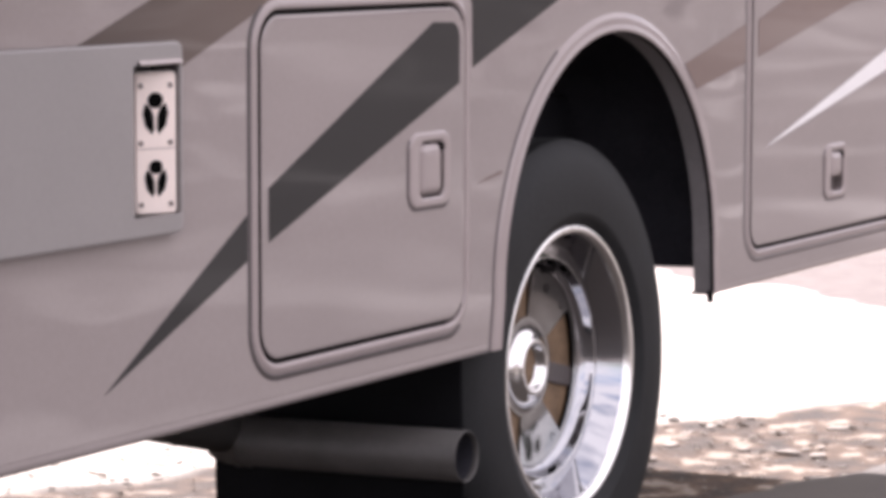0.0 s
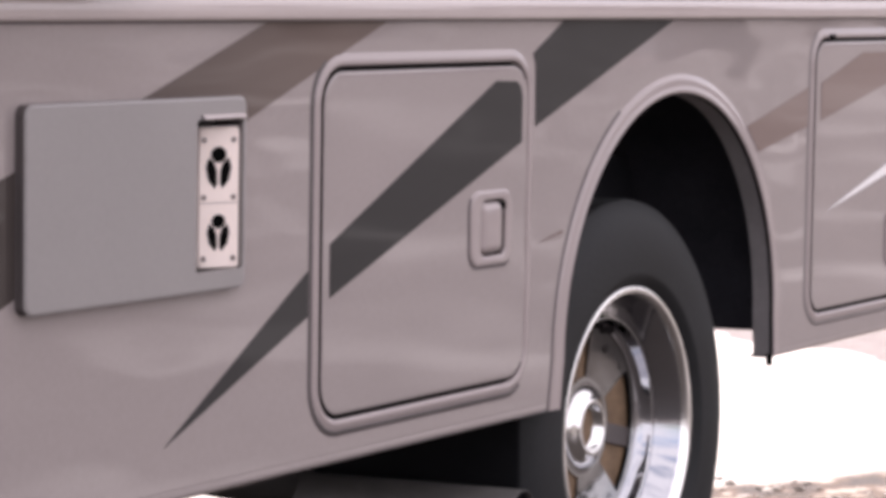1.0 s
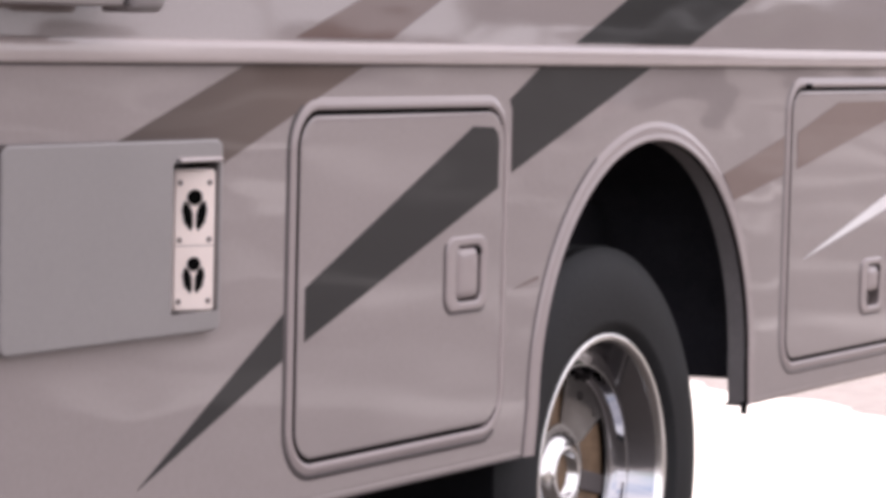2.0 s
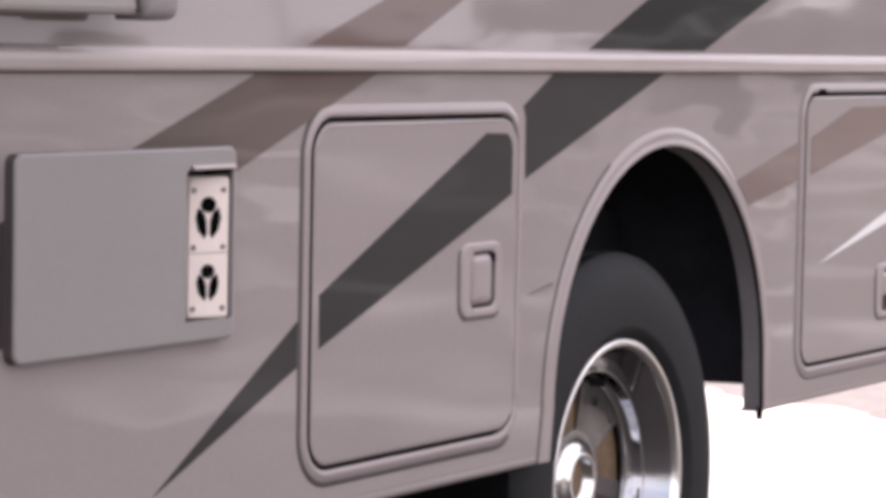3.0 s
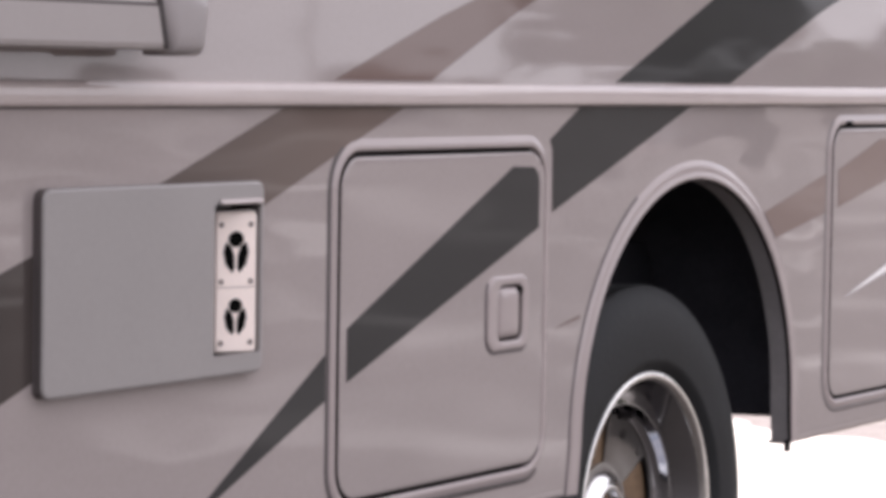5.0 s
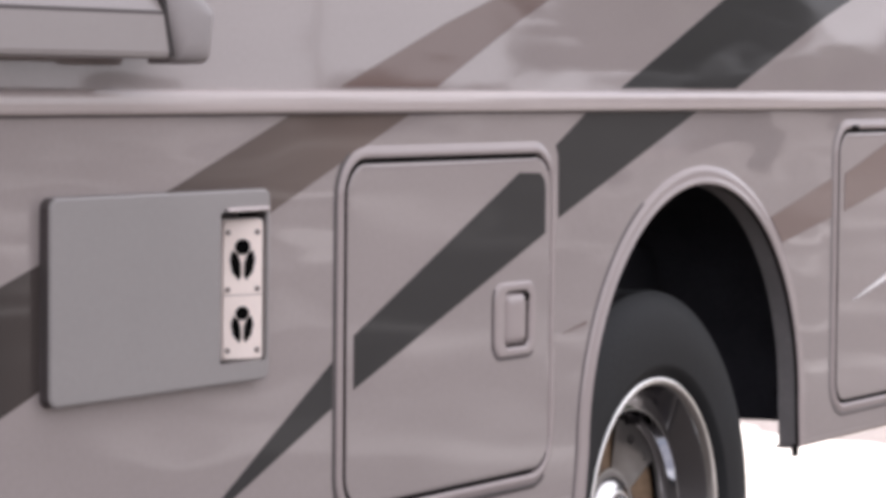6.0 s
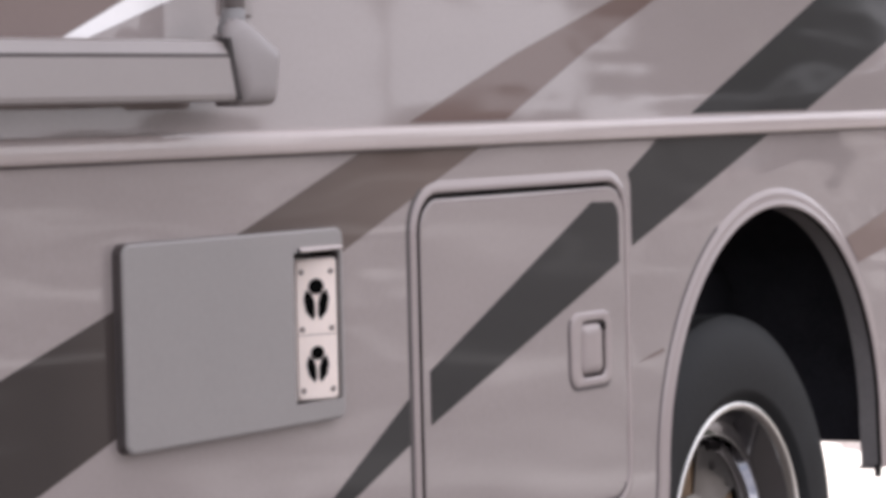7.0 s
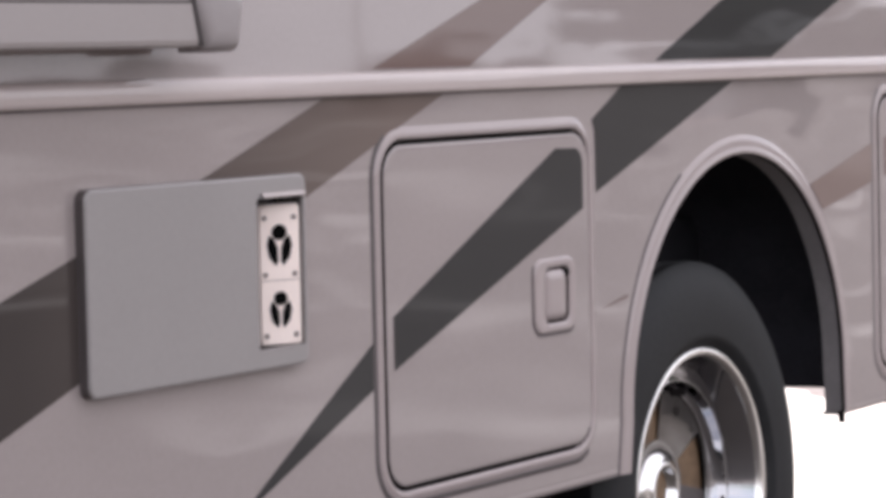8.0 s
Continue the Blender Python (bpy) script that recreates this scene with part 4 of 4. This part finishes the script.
# ------------------------------------------------------------ stones and straw
def scatter_stones(count, seed):
    rnd, bm = random.Random(seed), bmesh.new()
    for _ in range(count):
        x, y = rnd.uniform(0.2, 2.1), rnd.uniform(-0.1, 2.2)
        s = 0.003 + 0.012 * rnd.random() ** 3
        m = Matrix.LocRotScale((x, y, s * 0.2 - 0.006), Euler((rnd.uniform(-0.2, 0.2), rnd.uniform(-0.2, 0.2), rnd.uniform(0, 6.3))), (s * 1.5, s * rnd.uniform(0.8, 1.2), s * 0.35))
        vs = [bm.verts.new(m @ Vector(c)) for c in ((1, 0, 0), (0, 1, 0), (-1, 0, 0), (0, -1, 0), (0.2, 0.1, 1), (-0.1, 0, -1))]
        for i in range(4):
            j = (i + 1) % 4
            bm.faces.new((vs[i], vs[j], vs[4]))
            bm.faces.new((vs[j], vs[i], vs[5]))
    return bm


def scatter_straw(count, seed):
    rnd, bm = random.Random(seed), bmesh.new()
    for _ in range(count):
        x, y, a = rnd.uniform(0.2, 1.9), rnd.uniform(0.3, 2.2), rnd.uniform(0, 3.2)
        ln, w = rnd.uniform(0.008, 0.030), rnd.uniform(0.001, 0.003)
        d, c = Vector((math.cos(a), math.sin(a), rnd.uniform(-0.05, 0.15))) * ln, Vector((-math.sin(a), math.cos(a), 0)) * w
        p = Vector((x, y, 0.006))
        vs = [bm.verts.new(q) for q in (p - d - c, p + d - c, p + d + c, p - d + c, p - d + Vector((0, 0, w * 2)), p + d + Vector((0, 0, w * 2)))]
        bm.faces.new((vs[0], vs[1], vs[5], vs[4]))
        bm.faces.new((vs[3], vs[4], vs[5], vs[2]))
    return bm


tagged(part("stones", scatter_stones(1100, 4), M_STONE, None, "scattered pale pebbles and stones on the gravel", kind="stuff"), category="stones")
tagged(part("straw", scatter_straw(36, 5), M_STRAW, None, "short dry straw and twigs strewn on the ground", kind="stuff"), category="straw")


# broken slabs of pale stone lying on the gravel beside the wheel
def make_slab(seed):
    rnd, bm = random.Random(seed), bmesh.new()
    n = 9
    out = [(rnd.uniform(0.6, 1.2) * math.cos(2 * math.pi * i / n), rnd.uniform(0.6, 1.2) * math.sin(2 * math.pi * i / n)) for i in range(n)]
    rings = [[bm.verts.new((x * k * 0.5, y * k * 0.38, z + 0.03 * rnd.uniform(-1, 1))) for x, y in out] for k, z in ((0.92, -0.10), (1.0, 0.05), (0.94, 0.17), (0.72, 0.22))]
    for a, b in zip(rings, rings[1:]):
        for i in range(n):
            j = (i + 1) % n
            bm.faces.new((a[i], a[j], b[j], b[i]))
    top = bm.verts.new((0.05, 0.02, 0.25))
    for i in range(n):
        bm.faces.new((rings[-1][i], rings[-1][(i + 1) % n], top))
    bm.faces.new(rings[0])
    bmesh.ops.recalc_face_normals(bm, faces=bm.faces)
    me = bpy.data.meshes.new("stone_slab")
    bm.to_mesh(me)
    bm.free()
    me.materials.append(M_SLAB)
    return me


M_SLAB = material("chalky_stone", (0.50, 0.44, 0.39), rough=0.9, vary=0.15, scale=30, fine=200, bump=0.4, bump_scale=150)
slabs = [make_slab(k) for k in (11, 12, 13)]
rnd = random.Random(21)
for k in range(34):
    size = 0.020 + 0.050 * rnd.random() ** 2
    x, y = rnd.uniform(1.15, 2.1), rnd.uniform(0.05, 0.70)
    stone = new("stone", slabs[k % 3])
    stone.matrix_world = pose(x, y, -0.012 + 0.03 * size, 0, 0, rnd.uniform(0, 360)) @ Matrix.Diagonal((size * 1.2, size, size * 0.34, 1))
    tagged(stone, "flat chalky white stone lying on the dirt", "stone", "stones beside the wheel")


# ------------------------------------------------------------ unseen trees across the road, added to be mirrored dark in the paint
M_BARK = material("grey_bark", (0.10, 0.08, 0.065), rough=0.9, vary=0.3, scale=6, bump=0.5, bump_scale=20)
M_LEAF = stone_material("dull_foliage", (0.030, 0.040, 0.026), (0.075, 0.090, 0.055))


def make_limbs(height, fork, girth, rnd):
    """A tapered trunk and the limbs that leave it above the fork."""
    bm = bmesh.new()

    def stick(a, b, ra, rb, n=8):
        side = (b - a).normalized().to_track_quat("Z", "Y")
        rings = [[bm.verts.new(c + side @ Vector((r * math.cos(2 * math.pi * i / n), r * math.sin(2 * math.pi * i / n), 0))) for i in range(n)] for c, r in ((a, ra), (b, rb))]
        for i in range(n):
            j = (i + 1) % n
            bm.faces.new((rings[0][i], rings[0][j], rings[1][j], rings[1][i]))
    top = Vector((rnd.uniform(-0.2, 0.2), rnd.uniform(-0.2, 0.2), height * 0.8))
    stick(Vector((0, 0, -0.1)), Vector((0, 0, fork)), girth, girth * 0.8)
    stick(Vector((0, 0, fork)), top, girth * 0.8, 0.03)
    for k in range(7):
        a, t = k * 2.4, k / 8
        start = Vector((0, 0, fork)).lerp(top, t)
        stick(start, start + Vector((math.cos(a), math.sin(a), 0.8)) * (height - fork) * rnd.uniform(0.22, 0.34), 0.05, 0.02)
    return bm


def make_crown(height, base, wide, rnd):
    """Leaf clusters gathered in uneven clumps, with gaps between them."""
    bm = bmesh.new()
    for _ in range(44):
        a, r, h = rnd.uniform(0, 6.3), wide * math.sqrt(rnd.random()), rnd.random()
        c = Vector((r * 0.8 * math.cos(a), r * 0.8 * math.sin(a), base + 0.4 + (height - base - 0.4) * h * (1 - 0.35 * (r / wide) ** 2)))
        clump = wide * rnd.uniform(0.20, 0.36)
        for _ in range(90):
            p = c + Vector((rnd.gauss(0, 0.5), rnd.gauss(0, 0.5), rnd.gauss(0, 0.42))) * clump
            q = Euler((rnd.uniform(0, 6), rnd.uniform(0, 6), rnd.uniform(0, 6))).to_matrix() * rnd.uniform(0.18, 0.32)
            bm.faces.new([bm.verts.new(p + q @ Vector(v)) for v in ((-1, 0, 0), (0, -0.6, 0.15), (1, 0, 0), (0, 0.6, 0.15))])
    return bm


def make_tree(x, y, height, base, wide, seed):
    rnd = random.Random(seed)
    tree = tagged(empty("tree", (x, y, 0)), "leafy dull green tree across the road, unseen, added for its reflection", "tree", "trees across the road")
    for name, bm, paint in (("trunk", make_limbs(height, base, 0.04 * wide, rnd), M_BARK), ("crown", make_crown(height, base, wide, rnd), M_LEAF)):
        bm.transform(Matrix.Translation((x, y, 0)))
        part(name, bm, paint, tree)


# distance and bearing of each from a point on the motorhome's side
for u, away, bearing, height, base, wide, seed in ((-0.15, 52, -27.5, 7.6, 1.9, 2.3, 3), (0.25, 58, -25.4, 8.2, 2.3, 2.0, 7), (-1.25, 46, -33.0, 6.6, 3.5, 1.4, 9)):
    make_tree(u + away * math.cos(radians(bearing)), away * math.sin(radians(bearing)), height, base, wide, seed)
# unseen bushes, added for low dark shapes in the reflection
for u, away, bearing, height, wide, seed in ((-1.0, 60, -31.5, 1.9, 1.6, 21), (-0.75, 64, -29.9, 2.1, 1.3, 22), (0.3, 70, -24.0, 2.1, 3.2, 23)):
    bush_bm = make_crown(height, 0.0, wide, random.Random(seed))
    bush_bm.transform(Matrix.Translation((u + away * math.cos(radians(bearing)), away * math.sin(radians(bearing)), -0.1)))
    tagged(part("bush", bush_bm, M_LEAF, None, "low dull green bush across the road, unseen, added for its reflection"), category="bush", group="bushes across the road")
